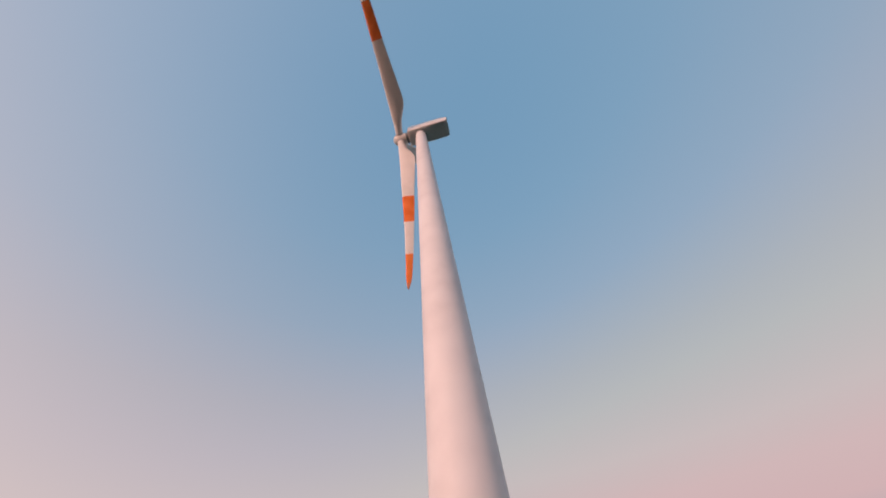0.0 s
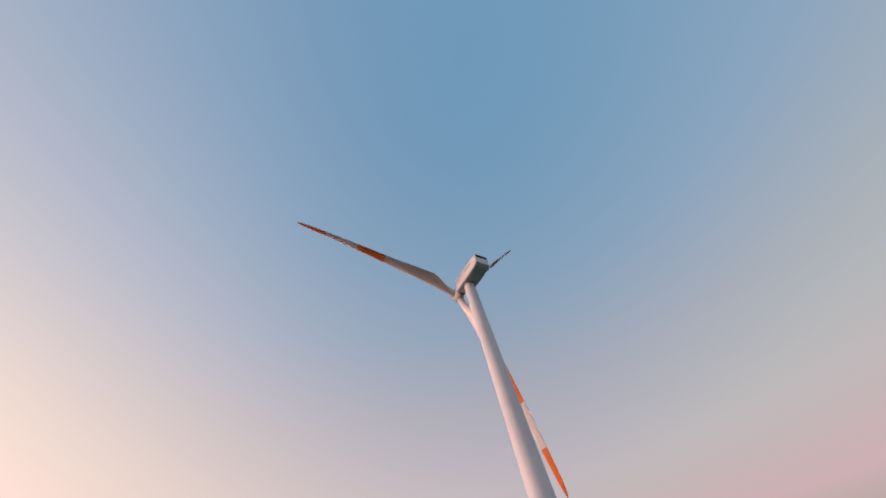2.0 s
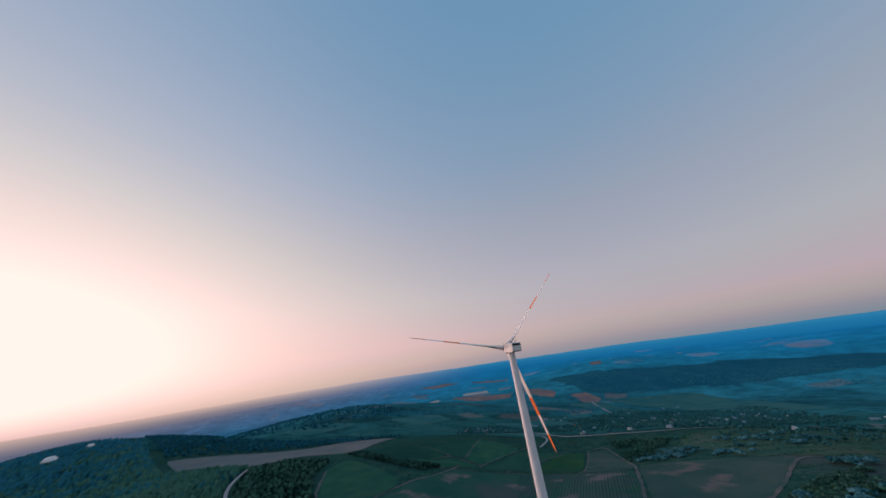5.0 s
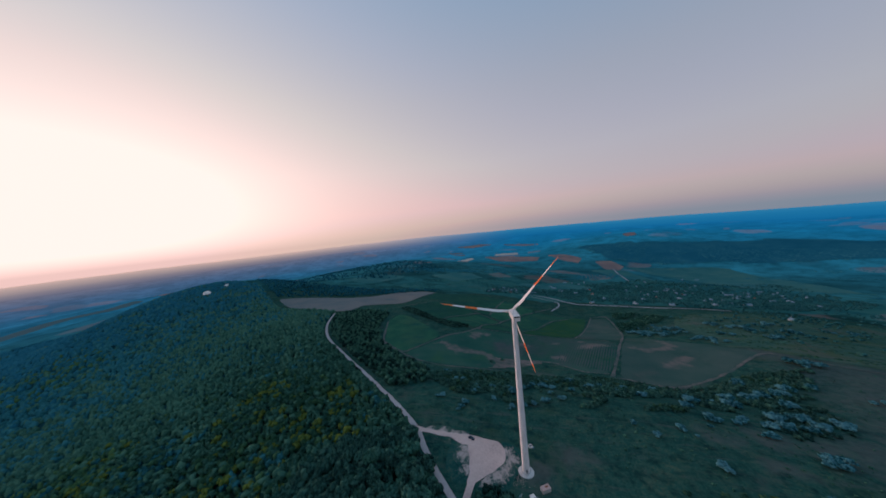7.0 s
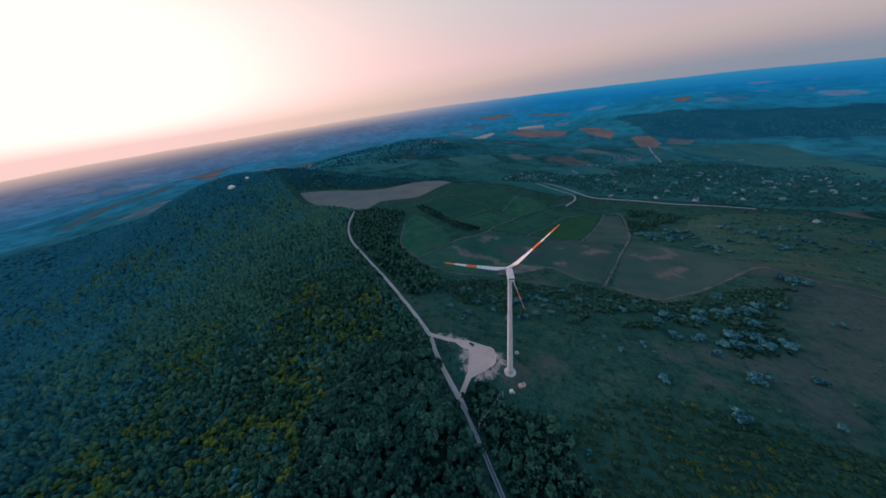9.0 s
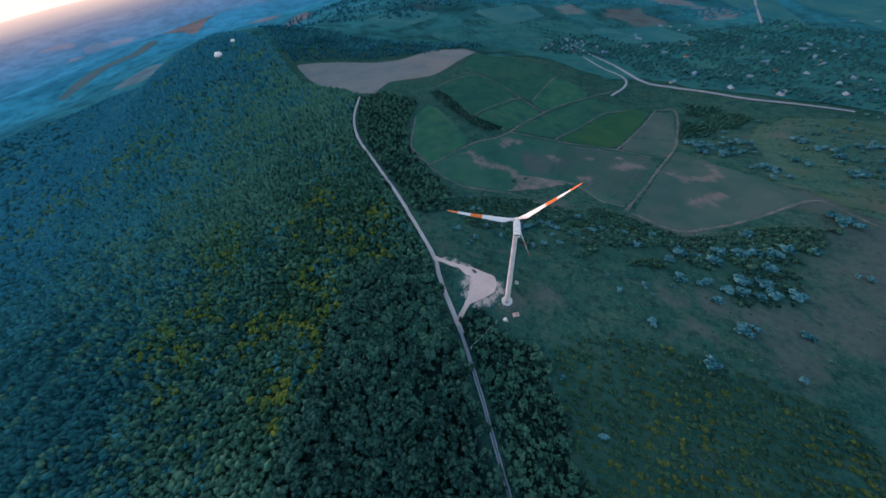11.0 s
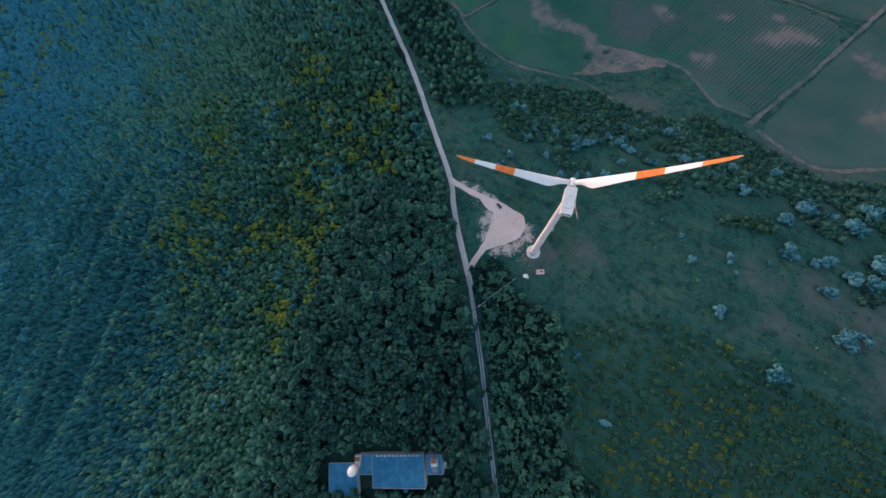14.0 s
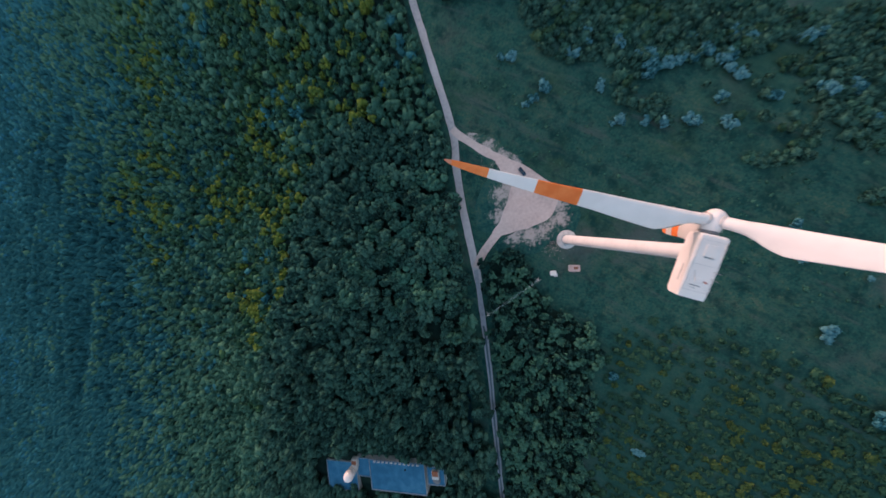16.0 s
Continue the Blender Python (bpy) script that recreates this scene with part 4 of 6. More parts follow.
for poly, hd, gap in (([(100, 214), (60, 228), (90, 310), (175, 302), (216, 277), (209, 237), (150, 160)], 0.98, 3.2), (FIELDS[5][1], 0.95, 3.6), (FIELDS[6][1], 0.95, 3.6), (FIELDS[1][1], 0.6, 4.0), (FIELDS[2][1], 0.6, 4.0)):
    v, f = vine_rows(poly, hd, gap, 0.32, 0.6)
    tagged(new("vine_rows", mesh_of("vine_rows", v, f, VINE_ROW)), "rows of low green vines across a plot", "vines", kind="stuff")

# far hills, a backdrop of blue distance --------------------------------------------------


def dusk_mat(name, stops, side_stops, r0, r1, glow, parcels):
    """Far land with haze painted in by its distance from the ridge: hue away from and towards the sunset, with parcels
    of woods and fields.
    """
    m = bpy.data.materials.new(name)
    m.use_nodes = True
    nt = m.node_tree
    N, L = nt.nodes.new, nt.links.new
    bs = nt.nodes["Principled BSDF"]
    bs.inputs["Roughness"].default_value, bs.inputs["Specular IOR Level"].default_value = 1.0, 0.0
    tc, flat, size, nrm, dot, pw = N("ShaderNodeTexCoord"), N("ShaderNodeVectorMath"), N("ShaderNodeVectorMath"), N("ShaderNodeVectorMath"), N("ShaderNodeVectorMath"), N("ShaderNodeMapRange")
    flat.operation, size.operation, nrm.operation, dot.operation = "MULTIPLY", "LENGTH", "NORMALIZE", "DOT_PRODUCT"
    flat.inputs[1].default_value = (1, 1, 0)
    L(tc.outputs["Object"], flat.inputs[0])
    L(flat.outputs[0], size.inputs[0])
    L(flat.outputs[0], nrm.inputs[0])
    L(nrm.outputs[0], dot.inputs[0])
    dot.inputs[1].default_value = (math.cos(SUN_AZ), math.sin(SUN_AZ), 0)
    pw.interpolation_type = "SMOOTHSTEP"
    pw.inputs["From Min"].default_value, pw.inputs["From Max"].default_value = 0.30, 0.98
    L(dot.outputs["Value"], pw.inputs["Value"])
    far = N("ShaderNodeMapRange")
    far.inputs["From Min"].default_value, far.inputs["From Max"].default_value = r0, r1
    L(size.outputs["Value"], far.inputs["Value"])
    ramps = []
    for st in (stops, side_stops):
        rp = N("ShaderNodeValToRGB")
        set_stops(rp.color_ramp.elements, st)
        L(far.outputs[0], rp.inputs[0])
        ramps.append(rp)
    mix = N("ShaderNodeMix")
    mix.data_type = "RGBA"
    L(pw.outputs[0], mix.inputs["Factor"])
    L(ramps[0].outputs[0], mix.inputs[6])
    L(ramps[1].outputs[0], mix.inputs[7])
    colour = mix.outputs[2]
    if parcels:
        # strips of fields and woods, longer across the valley than along it
        bend = N("ShaderNodeTexNoise")
        bend.inputs["Scale"].default_value, bend.inputs["Detail"].default_value = 0.004, 4.0
        L(tc.outputs["Object"], bend.inputs["Vector"])
        shift = N("ShaderNodeVectorMath")
        shift.operation = "MULTIPLY_ADD"
        L(bend.outputs["Color"], shift.inputs[0])
        shift.inputs[1].default_value = (260, 260, 0)
        L(flat.outputs[0], shift.inputs[2])
        cells = N("ShaderNodeTexVoronoi")
        cells.feature = "SMOOTH_F1"
        cells.inputs["Smoothness"].default_value = 0.55
        cells.inputs["Scale"].default_value = 1 / 210
        L(shift.outputs[0], cells.inputs["Vector"])
        pick = N("ShaderNodeSeparateColor")
        L(cells.outputs["Color"], pick.inputs[0])
        wood = N("ShaderNodeTexNoise")
        wood.inputs["Scale"].default_value, wood.inputs["Detail"].default_value, wood.inputs["Roughness"].default_value = 0.0032, 8.0, 0.6
        L(flat.outputs[0], wood.inputs["Vector"])
        val = N("ShaderNodeMath")
        val.operation = "MULTIPLY_ADD"
        L(pick.outputs[0], val.inputs[0])
        val.inputs[1].default_value = 0.45
        L(wood.outputs[0], val.inputs[2])
        tone = N("ShaderNodeMapRange")
        tone.inputs["From Min"].default_value, tone.inputs["From Max"].default_value = 0.45, 1.05
        tone.inputs["To Min"].default_value, tone.inputs["To Max"].default_value = 0.58, 1.50
        L(val.outputs[0], tone.inputs["Value"])
        # hedges and copses, and contrasts that sink in the haze of the distance
        copse = N("ShaderNodeTexNoise")
        copse.inputs["Scale"].default_value, copse.inputs["Detail"].default_value, copse.inputs["Roughness"].default_value = 0.011, 9.0, 0.68
        L(flat.outputs[0], copse.inputs["Vector"])
        dark = N("ShaderNodeMapRange")
        dark.inputs["From Min"].default_value, dark.inputs["From Max"].default_value = 0.46, 0.60
        dark.inputs["To Min"].default_value, dark.inputs["To Max"].default_value = 1.12, 0.55
        L(copse.outputs[0], dark.inputs["Value"])
        prod = N("ShaderNodeMath")
        prod.operation = "MULTIPLY"
        L(tone.outputs[0], prod.inputs[0])
        L(dark.outputs[0], prod.inputs[1])
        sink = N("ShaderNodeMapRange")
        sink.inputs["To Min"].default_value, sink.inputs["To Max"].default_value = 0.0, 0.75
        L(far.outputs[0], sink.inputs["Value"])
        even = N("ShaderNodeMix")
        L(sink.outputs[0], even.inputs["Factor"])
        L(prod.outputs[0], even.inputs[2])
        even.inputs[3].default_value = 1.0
        sc = N("ShaderNodeVectorMath")
        sc.operation = "SCALE"
        L(colour, sc.inputs[0])
        L(even.outputs[0], sc.inputs["Scale"])
        ripe = N("ShaderNodeMapRange")
        ripe.interpolation_type = "SMOOTHSTEP"
        ripe.inputs["From Min"].default_value, ripe.inputs["From Max"].default_value = 0.80, 0.95
        L(pick.outputs[1], ripe.inputs["Value"])
        dull = N("ShaderNodeMath")
        dull.operation = "MULTIPLY"
        dull.inputs[1].default_value = 0.32
        L(ripe.outputs[0], dull.inputs[0])
        rf = N("ShaderNodeMix")
        rf.data_type = "RGBA"
        L(dull.outputs[0], rf.inputs["Factor"])
        L(sc.outputs[0], rf.inputs[6])
        rf.inputs[7].default_value = (0.26, 0.15, 0.14, 1)
        colour = rf.outputs[2]
    L(colour, bs.inputs["Base Color"])
    # the land itself emits, more with distance, to imitate lit haze
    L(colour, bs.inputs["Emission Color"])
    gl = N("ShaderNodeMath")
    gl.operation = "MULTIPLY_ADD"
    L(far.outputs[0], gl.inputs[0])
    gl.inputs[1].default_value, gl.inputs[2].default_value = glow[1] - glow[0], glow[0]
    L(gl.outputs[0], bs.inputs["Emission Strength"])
    return m


# painted haze: bluer with distance, peach at the rim towards the sunset
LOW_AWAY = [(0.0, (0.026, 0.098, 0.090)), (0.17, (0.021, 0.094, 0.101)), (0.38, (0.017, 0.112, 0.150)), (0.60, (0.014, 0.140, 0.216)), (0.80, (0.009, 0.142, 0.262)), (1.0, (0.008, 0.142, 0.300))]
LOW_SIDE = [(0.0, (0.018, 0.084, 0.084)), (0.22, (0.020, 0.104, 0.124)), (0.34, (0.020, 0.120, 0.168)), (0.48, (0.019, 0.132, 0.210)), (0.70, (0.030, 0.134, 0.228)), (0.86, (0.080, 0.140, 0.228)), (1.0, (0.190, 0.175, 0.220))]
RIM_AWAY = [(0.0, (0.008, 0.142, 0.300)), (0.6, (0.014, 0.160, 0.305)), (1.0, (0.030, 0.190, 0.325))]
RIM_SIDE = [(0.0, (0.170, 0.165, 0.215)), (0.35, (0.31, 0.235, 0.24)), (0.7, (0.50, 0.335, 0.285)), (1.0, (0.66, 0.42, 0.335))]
LOWLAND = dusk_mat("lowland_haze", LOW_AWAY, LOW_SIDE, 900, 4420, (0.05, 0.45), True)
RIM = dusk_mat("horizon_hills_haze", RIM_AWAY, RIM_SIDE, 4400, 4640, (0.45, 0.60), False)
a = np.linspace(0, 2 * math.pi, 361)
wob = 1 + 0.10 * np.sin(3 * a + 1) + 0.05 * np.sin(11 * a) + 0.025 * np.sin(29 * a + 2)
v = []
for r in np.geomspace(900, 4420, 44):
    rr = r * (1 + (wob - 1) * np.clip((4420 - r) / 1500, 0, 1))
    v.append(np.stack([rr * np.cos(a), rr * np.sin(a), lift(rr * np.cos(a), rr * np.sin(a), 0.5)], 1))
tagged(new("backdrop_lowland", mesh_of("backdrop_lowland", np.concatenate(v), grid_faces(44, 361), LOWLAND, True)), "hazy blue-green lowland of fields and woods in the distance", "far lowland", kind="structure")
# low swells that rise to the horizon
v = []
for q in np.linspace(0, 1, 10):
    h = np.array([noise.fractal((math.cos(t) * 2.2, math.sin(t) * 2.2, 9.5 + 1.5 * q), 0.9, 2.1, 5) for t in a]) * 13
    r = 4400 + 240 * q
    z = np.maximum(-128 + 122 * q ** 0.85 + h * (0.25 + 0.75 * q), lift(r * np.cos(a), r * np.sin(a), 1.0 + 3 * q))
    v.append(np.stack([r * np.cos(a), r * np.sin(a), z], 1))
v.append(np.stack([4660 * np.cos(a), 4660 * np.sin(a), 0 * a - 280], 1))
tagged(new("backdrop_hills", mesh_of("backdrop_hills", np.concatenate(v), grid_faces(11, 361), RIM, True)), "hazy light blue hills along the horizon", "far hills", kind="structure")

# trees ------------------------------------------------------------------------------------
RNG = np.random.RandomState(7)


def ico(sub):
    b = bmesh.new()
    bmesh.ops.create_icosphere(b, subdivisions=sub, radius=1)
    v = np.array([x.co[:] for x in b.verts])
    f = np.array([[x.index for x in q.verts] for q in b.faces])
    b.free()
    return v, f


ICO1 = ico(1)


def crown(seed, lumps, leaves, shape=ICO1, leaf=0.2, squash=0.85, lobe=1.0):
    """Verts and triangles of a crown, about 1 in radius, its foot at 0: uneven clumps with loose sprays of leaves."""
    r = np.random.RandomState(seed)
    V, F, n, reach = [], [], 0, []
    for k in range(lumps):
        a, q = r.rand() * 2 * math.pi, math.sqrt(r.rand()) * 0.72
        size = (0.62 - 0.30 * q) * (0.75 + 0.5 * r.rand()) * (1.25 if k == 0 else 0.9)
        if k == 0:
            q = 0
            size *= 0.35 + 0.65 * lobe if lobe < 1 else 1
        elif lobe < 1:
            size, q = (0.24 + 0.14 * r.rand()) * lobe / 0.62, 0.82 * math.sqrt(r.rand())
        top = 0.55 + (1.0 - q) * 0.62 * r.rand() + 0.1 if lobe == 1 else 0.52 + 0.5 * math.sqrt(1 - q * q) * (0.8 + 0.35 * r.rand())
        c = np.array([q * math.cos(a), q * math.sin(a), top if k or lobe == 1 else 0.62])
        v = shape[0] * (1 + 0.42 * (r.rand(len(shape[0]), 1) - 0.5) * 2) * size * np.array([1, 1, squash]) + c
        V.append(v)
        F.append(shape[1] + n)
        n += len(v)
        reach.append(size)
    lumpc = [v.mean(0) for v in V]
    for k in range(leaves):
        at = r.randint(len(lumpc))
        c = lumpc[at]
        d = r.normal(size=3)
        d[2] = abs(d[2]) * 0.9 + 0.05
        d /= np.linalg.norm(d)
        o = c + d * reach[at] * np.array([1, 1, squash]) * (0.85 + 0.3 * r.rand())
        t1 = np.cross(d, r.normal(size=3))
        t1 /= np.linalg.norm(t1)
        t2 = np.cross(d, t1) + 0.9 * d * r.normal()
        t1 = t1 + 0.6 * d * r.normal()
        s = leaf * (0.6 + 0.8 * r.rand())
        V.append(np.array([o - t1 * s, o + t2 * s * 0.7, o + t1 * s, o - t2 * s * 0.7 + d * s * 0.3]))
        F.append(np.array([[0, 1, 2], [0, 2, 3]]) + n)
        n += 4
    return np.concatenate(V), np.concatenate(F)


def scatter(poly, gap, jitter=0.45):
    p = np.array(poly, float)
    x0, y0 = p.min(0)
    x1, y1 = p.max(0)
    gx, gy = np.meshgrid(np.arange(x0, x1, gap), np.arange(y0, y1, gap))
    gx = gx + (np.arange(gx.shape[0])[:, None] % 2) * gap * 0.5
    x = gx.ravel() + (RNG.rand(gx.size) - 0.5) * 2 * jitter * gap
    y = gy.ravel() + (RNG.rand(gx.size) - 0.5) * 2 * jitter * gap
    ok = inside(p, x, y)
    return x[ok], y[ok]


ROAD_LINE = smooth_line(SOUTH_END[:-1] + ROAD, 6.0)


def road_gap(x, y):
    """Distance to the ridge road, and on which side of it (1: east)."""
    d = np.hypot(x[:, None] - ROAD_LINE[None, :, 0], y[:, None] - ROAD_LINE[None, :, 1])
    k = d.argmin(1)
    return d.min(1), np.where(x > ROAD_LINE[k, 0], 1, -1)


def plant(name, protos, x, y, radius, height, material, label, category="wood", sink=0.4):
    """Many crowns joined into one object."""
    V, F, n = [], [], 0
    z = ground(x, y)
    pick = RNG.randint(len(protos), size=len(x))
    for k, (pv, pf) in enumerate(protos):
        sel = np.where(pick == k)[0]
        if not len(sel):
            continue
        a = RNG.rand(len(sel)) * 2 * math.pi
        c, s = np.cos(a)[:, None], np.sin(a)[:, None]
        rr, hh = radius[sel][:, None], height[sel][:, None]
        px, py, pz = pv[None, :, 0], pv[None, :, 1], pv[None, :, 2]
        top = pv[:, 2].max()
        v = np.stack([x[sel][:, None] + (px * c - py * s) * rr, y[sel][:, None] + (px * s + py * c) * rr, z[sel][:, None] - sink + pz / top * (hh + sink)], 2)
        V.append(v.reshape(-1, 3))
        F.append((pf[None] + (np.arange(len(sel)) * len(pv))[:, None, None]).reshape(-1, 3) + n)
        n += v.shape[0] * v.shape[1]
    if V:
        return tagged(new(name, mesh_of(name, np.concatenate(V), np.concatenate(F), material)), label, category, kind="stuff")


CROWNS = [crown(10 + k, 3, 34, leaf=0.19) for k in range(6)]
CROWNS_FINE = [crown(40 + k, 13, 22, leaf=0.13, lobe=0.68) for k in range(6)]
CROWNS_MID = [crown(55 + k, 9, 26, leaf=0.15, lobe=0.72) for k in range(6)]
TUFTS = [crown(120 + k, 2, 44, leaf=0.30, squash=0.6) for k in range(6)]
CROWNS_FAR = [crown(70 + k, 1, 8, leaf=0.36) for k in range(6)]


def dome(seed):
    """A small rough crown for woods far off: two uneven rings and a top."""
    r = np.random.RandomState(seed)
    n = 6
    v = [((0.7 + 0.3 * r.rand()) * math.cos(2 * math.pi * k / n), (0.7 + 0.3 * r.rand()) * math.sin(2 * math.pi * k / n), 0.1 * r.rand()) for k in range(n)]
    v += [((0.5 + 0.35 * r.rand()) * math.cos(2 * math.pi * (k + 0.5) / n), (0.5 + 0.35 * r.rand()) * math.sin(2 * math.pi * (k + 0.5) / n), 0.6 + 0.4 * r.rand()) for k in range(n)]
    v.append((0.25 * r.normal(), 0.25 * r.normal(), 1.15 + 0.35 * r.rand()))
    f = []
    for k in range(n):
        q = (k + 1) % n
        f += [(k, q, n + k), (q, n + q, n + k), (n + k, n + q, 2 * n)]
    return np.array(v), np.array(f)


DOMES = [dome(160 + k) for k in range(8)]
BUSHES = [crown(90 + k, 3, 56, leaf=0.19, squash=0.8) for k in range(5)]

WEST = [(40, -360), (22, -180), (8, -150), (-42, -10), (-90, 60), (-150, 150), (-210, 235), (-255, 295), (-284, 362), (-300, 460), (-340, 485), (-480, 550), (-560, 640), (-700, 800), (-900, 860), (-1150, 1000), (-1600, 900), (-1850, 500), (-1900, 0), (-1500, -600), (-700, -900), (-200, -700)]
YARD = [(-112, -196), (-106, -174), (-88, -158), (-66, -151), (-42, -142), (-18, -144), (-20, -160), (-32, -172), (-60, -182), (-80, -192)]
NEAR_BOX = (-112, -34, -64, 14)      # the stretch of wood by the turbine whose trees are things of their own


def near_box(x, y):
    return (x > NEAR_BOX[0]) & (x < NEAR_BOX[1]) & (y > NEAR_BOX[2]) & (y < NEAR_BOX[3])


def patchy(x, y, size, seed):
    return np.array([noise.noise((a / size, b / size, seed)) for a, b in zip(x, y)])


field("slope_floor", [(0, -360), (0, -160), (-60, -10)] + WEST[4:], SLOPE_FLOOR, "blue-green floor sheet of the slope wood", 1.1, 70, category="wood floor")
field("wood_floor_west", [(0, -360), (0, -160), (-60, -10), (-90, 60), (-150, 150), (-210, 235), (-255, 295), (-275, 340), (-300, 250), (-290, 150), (-310, 40), (-300, -80), (-260, -200), (-160, -330)], WOOD_FLOOR, "dark green floor sheet beneath the crest wood", 1.5, 60, 9.0, category="wood floor")
x, y = scatter(WEST, 4.6)
d, side = road_gap(x, y)
ok = (d > 3.6 + 2.2 * RNG.rand(len(x))) & (side < 0) & ~inside(YARD, x, y)
x, y, d = x[ok], y[ok], d[ok]
reach = np.hypot(x + 60, y - 20)
share = np.clip(1 - (reach - 300) / 650, 0.42, 1.0) * np.clip(1 - (reach - 950) / 600, 0.4, 1.0)      # fewer, wider crowns far down the slope
crest = np.clip((x + 190) / 60, 0, 1) * np.clip((70 - y) / 60, 0, 1)
keep = RNG.rand(len(x)) < share * (1 - 0.22 * crest)
x, y, share, reach = x[keep], y[keep], share[keep], reach[keep]
near = reach + 70 * RNG.normal(size=len(x)) < 330
tall = np.clip((x + 190) / 60, 0, 1) * np.clip((70 - y) / 60, 0, 1)           # taller, darker oaks on the crest by the house
g = patchy(x, y, 26, 4.2)
YELLOW_SPOTS = [(-160, 66), (-190, 112), (-169, 108), (-215, 65), (-240, -18), (-259, -31), (-184, -30), (-430, 88), (-402, 76), (-376, 60), (-194, 71), (-138, 45), (-237, 7), (-360, -22), (-400, -57), (-340, -77), (-220, 15), (-263, 147), (-254, 93), (-155, 80), (-904, 404), (-832, 378), (-971, 341), (-1158, 266), (-1316, 144), (-1028, 271), (-150, -70), (-185, -100)]
turn = np.zeros(len(x))                                     # how far the leaves have turned, by groups of trees
for cx, cy in YELLOW_SPOTS:
    s = 11 + 0.022 * math.hypot(cx, cy)
    turn = np.maximum(turn, (1.0 if math.hypot(cx, cy) < 500 else 0.45) * np.exp(-((x - cx) ** 2 + (y - cy) ** 2) / (2 * s * s)))
band = np.exp(-((x + 215 + 0.25 * (y - 20)) / 85) ** 2) * (y > -170) * (y < 190)
roll = RNG.rand(len(x))
yellow = (roll < 0.45 * turn * (g > -0.2)) & (tall < 0.6)
olive = ~yellow & (RNG.rand(len(x)) < 0.6 * turn + 0.4 * band * np.clip(0.4 + 1.6 * patchy(x, y, 40, 6.6), 0, 1)) & (tall < 0.5)
blend = np.clip((np.hypot(x + 60, 0.45 * (y - 20)) - 330) / 470, 0, 1) + 0.5 * patchy(x, y, 70, 9.1) > RNG.rand(len(x))      # haze painted in: ever more trees with bluer leaves down the slope
single = near_box(x, y)
rad = (1.9 + 2.1 * RNG.rand(len(x)) ** 1.8) * (1.27 + 0.30 * tall) * share ** -0.5
rad = rad * (1 - 0.14 * np.clip((reach - 250) / 150, 0, 1) * np.clip((850 - reach) / 250, 0, 1))
hgt = (4.6 + 1.3 * np.minimum(rad, 3.6) * (0.7 + 0.6 * RNG.rand(len(x)))) * 0.82 * (1 + 0.45 * tall) * (1 + 0.28 * tall * (RNG.rand(len(x)) - 0.5) * 2)
dk = tall > 0.55
deep = RNG.rand(len(x)) < np.clip((-x - 230) / 240, 0, 0.95) * np.clip((150 - y) / 300, 0, 1.0) * (1 + 0.9 * patchy(x, y, 55, 5.5))      # darker leaf colour stands in for shade low on the south-western slope
s2 = ~single & ~yellow & ~olive & ~(deep & ~dk)


def grow(nm, protos, sel, mt, lab):
    plant(nm, protos, x[sel], y[sel], rad[sel], hgt[sel], mt, lab)


grow("oak_wood", CROWNS, near & s2 & ~dk & ~blend, LEAF, "dense green deciduous wood on the slope")
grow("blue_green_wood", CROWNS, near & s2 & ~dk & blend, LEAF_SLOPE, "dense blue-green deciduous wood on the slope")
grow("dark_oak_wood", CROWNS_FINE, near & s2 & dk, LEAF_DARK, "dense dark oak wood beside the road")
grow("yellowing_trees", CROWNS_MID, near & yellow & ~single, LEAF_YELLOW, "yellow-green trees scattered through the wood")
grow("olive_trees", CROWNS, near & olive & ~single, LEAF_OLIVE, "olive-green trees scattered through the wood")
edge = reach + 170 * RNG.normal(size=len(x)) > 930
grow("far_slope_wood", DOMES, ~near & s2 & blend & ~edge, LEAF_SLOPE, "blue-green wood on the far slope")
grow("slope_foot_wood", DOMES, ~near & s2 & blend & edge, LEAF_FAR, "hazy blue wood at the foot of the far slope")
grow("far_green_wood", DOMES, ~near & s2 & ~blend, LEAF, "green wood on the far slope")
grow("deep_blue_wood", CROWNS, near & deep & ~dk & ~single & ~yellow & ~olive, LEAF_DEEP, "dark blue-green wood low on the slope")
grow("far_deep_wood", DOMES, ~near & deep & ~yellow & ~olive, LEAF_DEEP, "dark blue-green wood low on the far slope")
grow("far_olive_trees", DOMES, ~near & (olive | yellow), LEAF_OLIVE, "olive-green trees on the far slope")
TREE_SPOTS = list(zip(x[single], y[single], rad[single], hgt[single]))


def tree(seed, leaf_mat, label, lumps=22, leaves=70):
    """A tree with tapered trunk, limbs and a crown of clumps; 1 unit of crown radius is 3 m."""
    t = thing("oak_tree", 0, 0, -50, label, "tree", group="trees by the road")
    r = np.random.RandomState(seed)
    b = bmesh.new()
    rod((0, 0, -0.6), (0.1, 0.05, 3.6), 0.24, 8, b, 0.15)
    rod((0.1, 0.05, 3.6), (0.0, 0.15, 5.6), 0.15, 7, b, 0.06)
    for k in range(5):
        a = 2 * math.pi * k / 5 + r.rand()
        z = 2.4 + 1.6 * r.rand()
        rod((0.06, 0.03, z), (1.5 * math.cos(a), 1.5 * math.sin(a), z + 1.3), 0.09, 6, b, 0.03)
    part("trunk", b, BARK, t)
    v, f = crown(seed, lumps, leaves, leaf=0.105, lobe=0.6)
    v = v * np.array([3.0, 3.0, 1.0])
    v[:, 2] = 1.6 + v[:, 2] / v[:, 2].max() * 6.2
    me = mesh_of("crown", v, f, leaf_mat)
    c = new("crown", me)
    c.parent = t
    return t


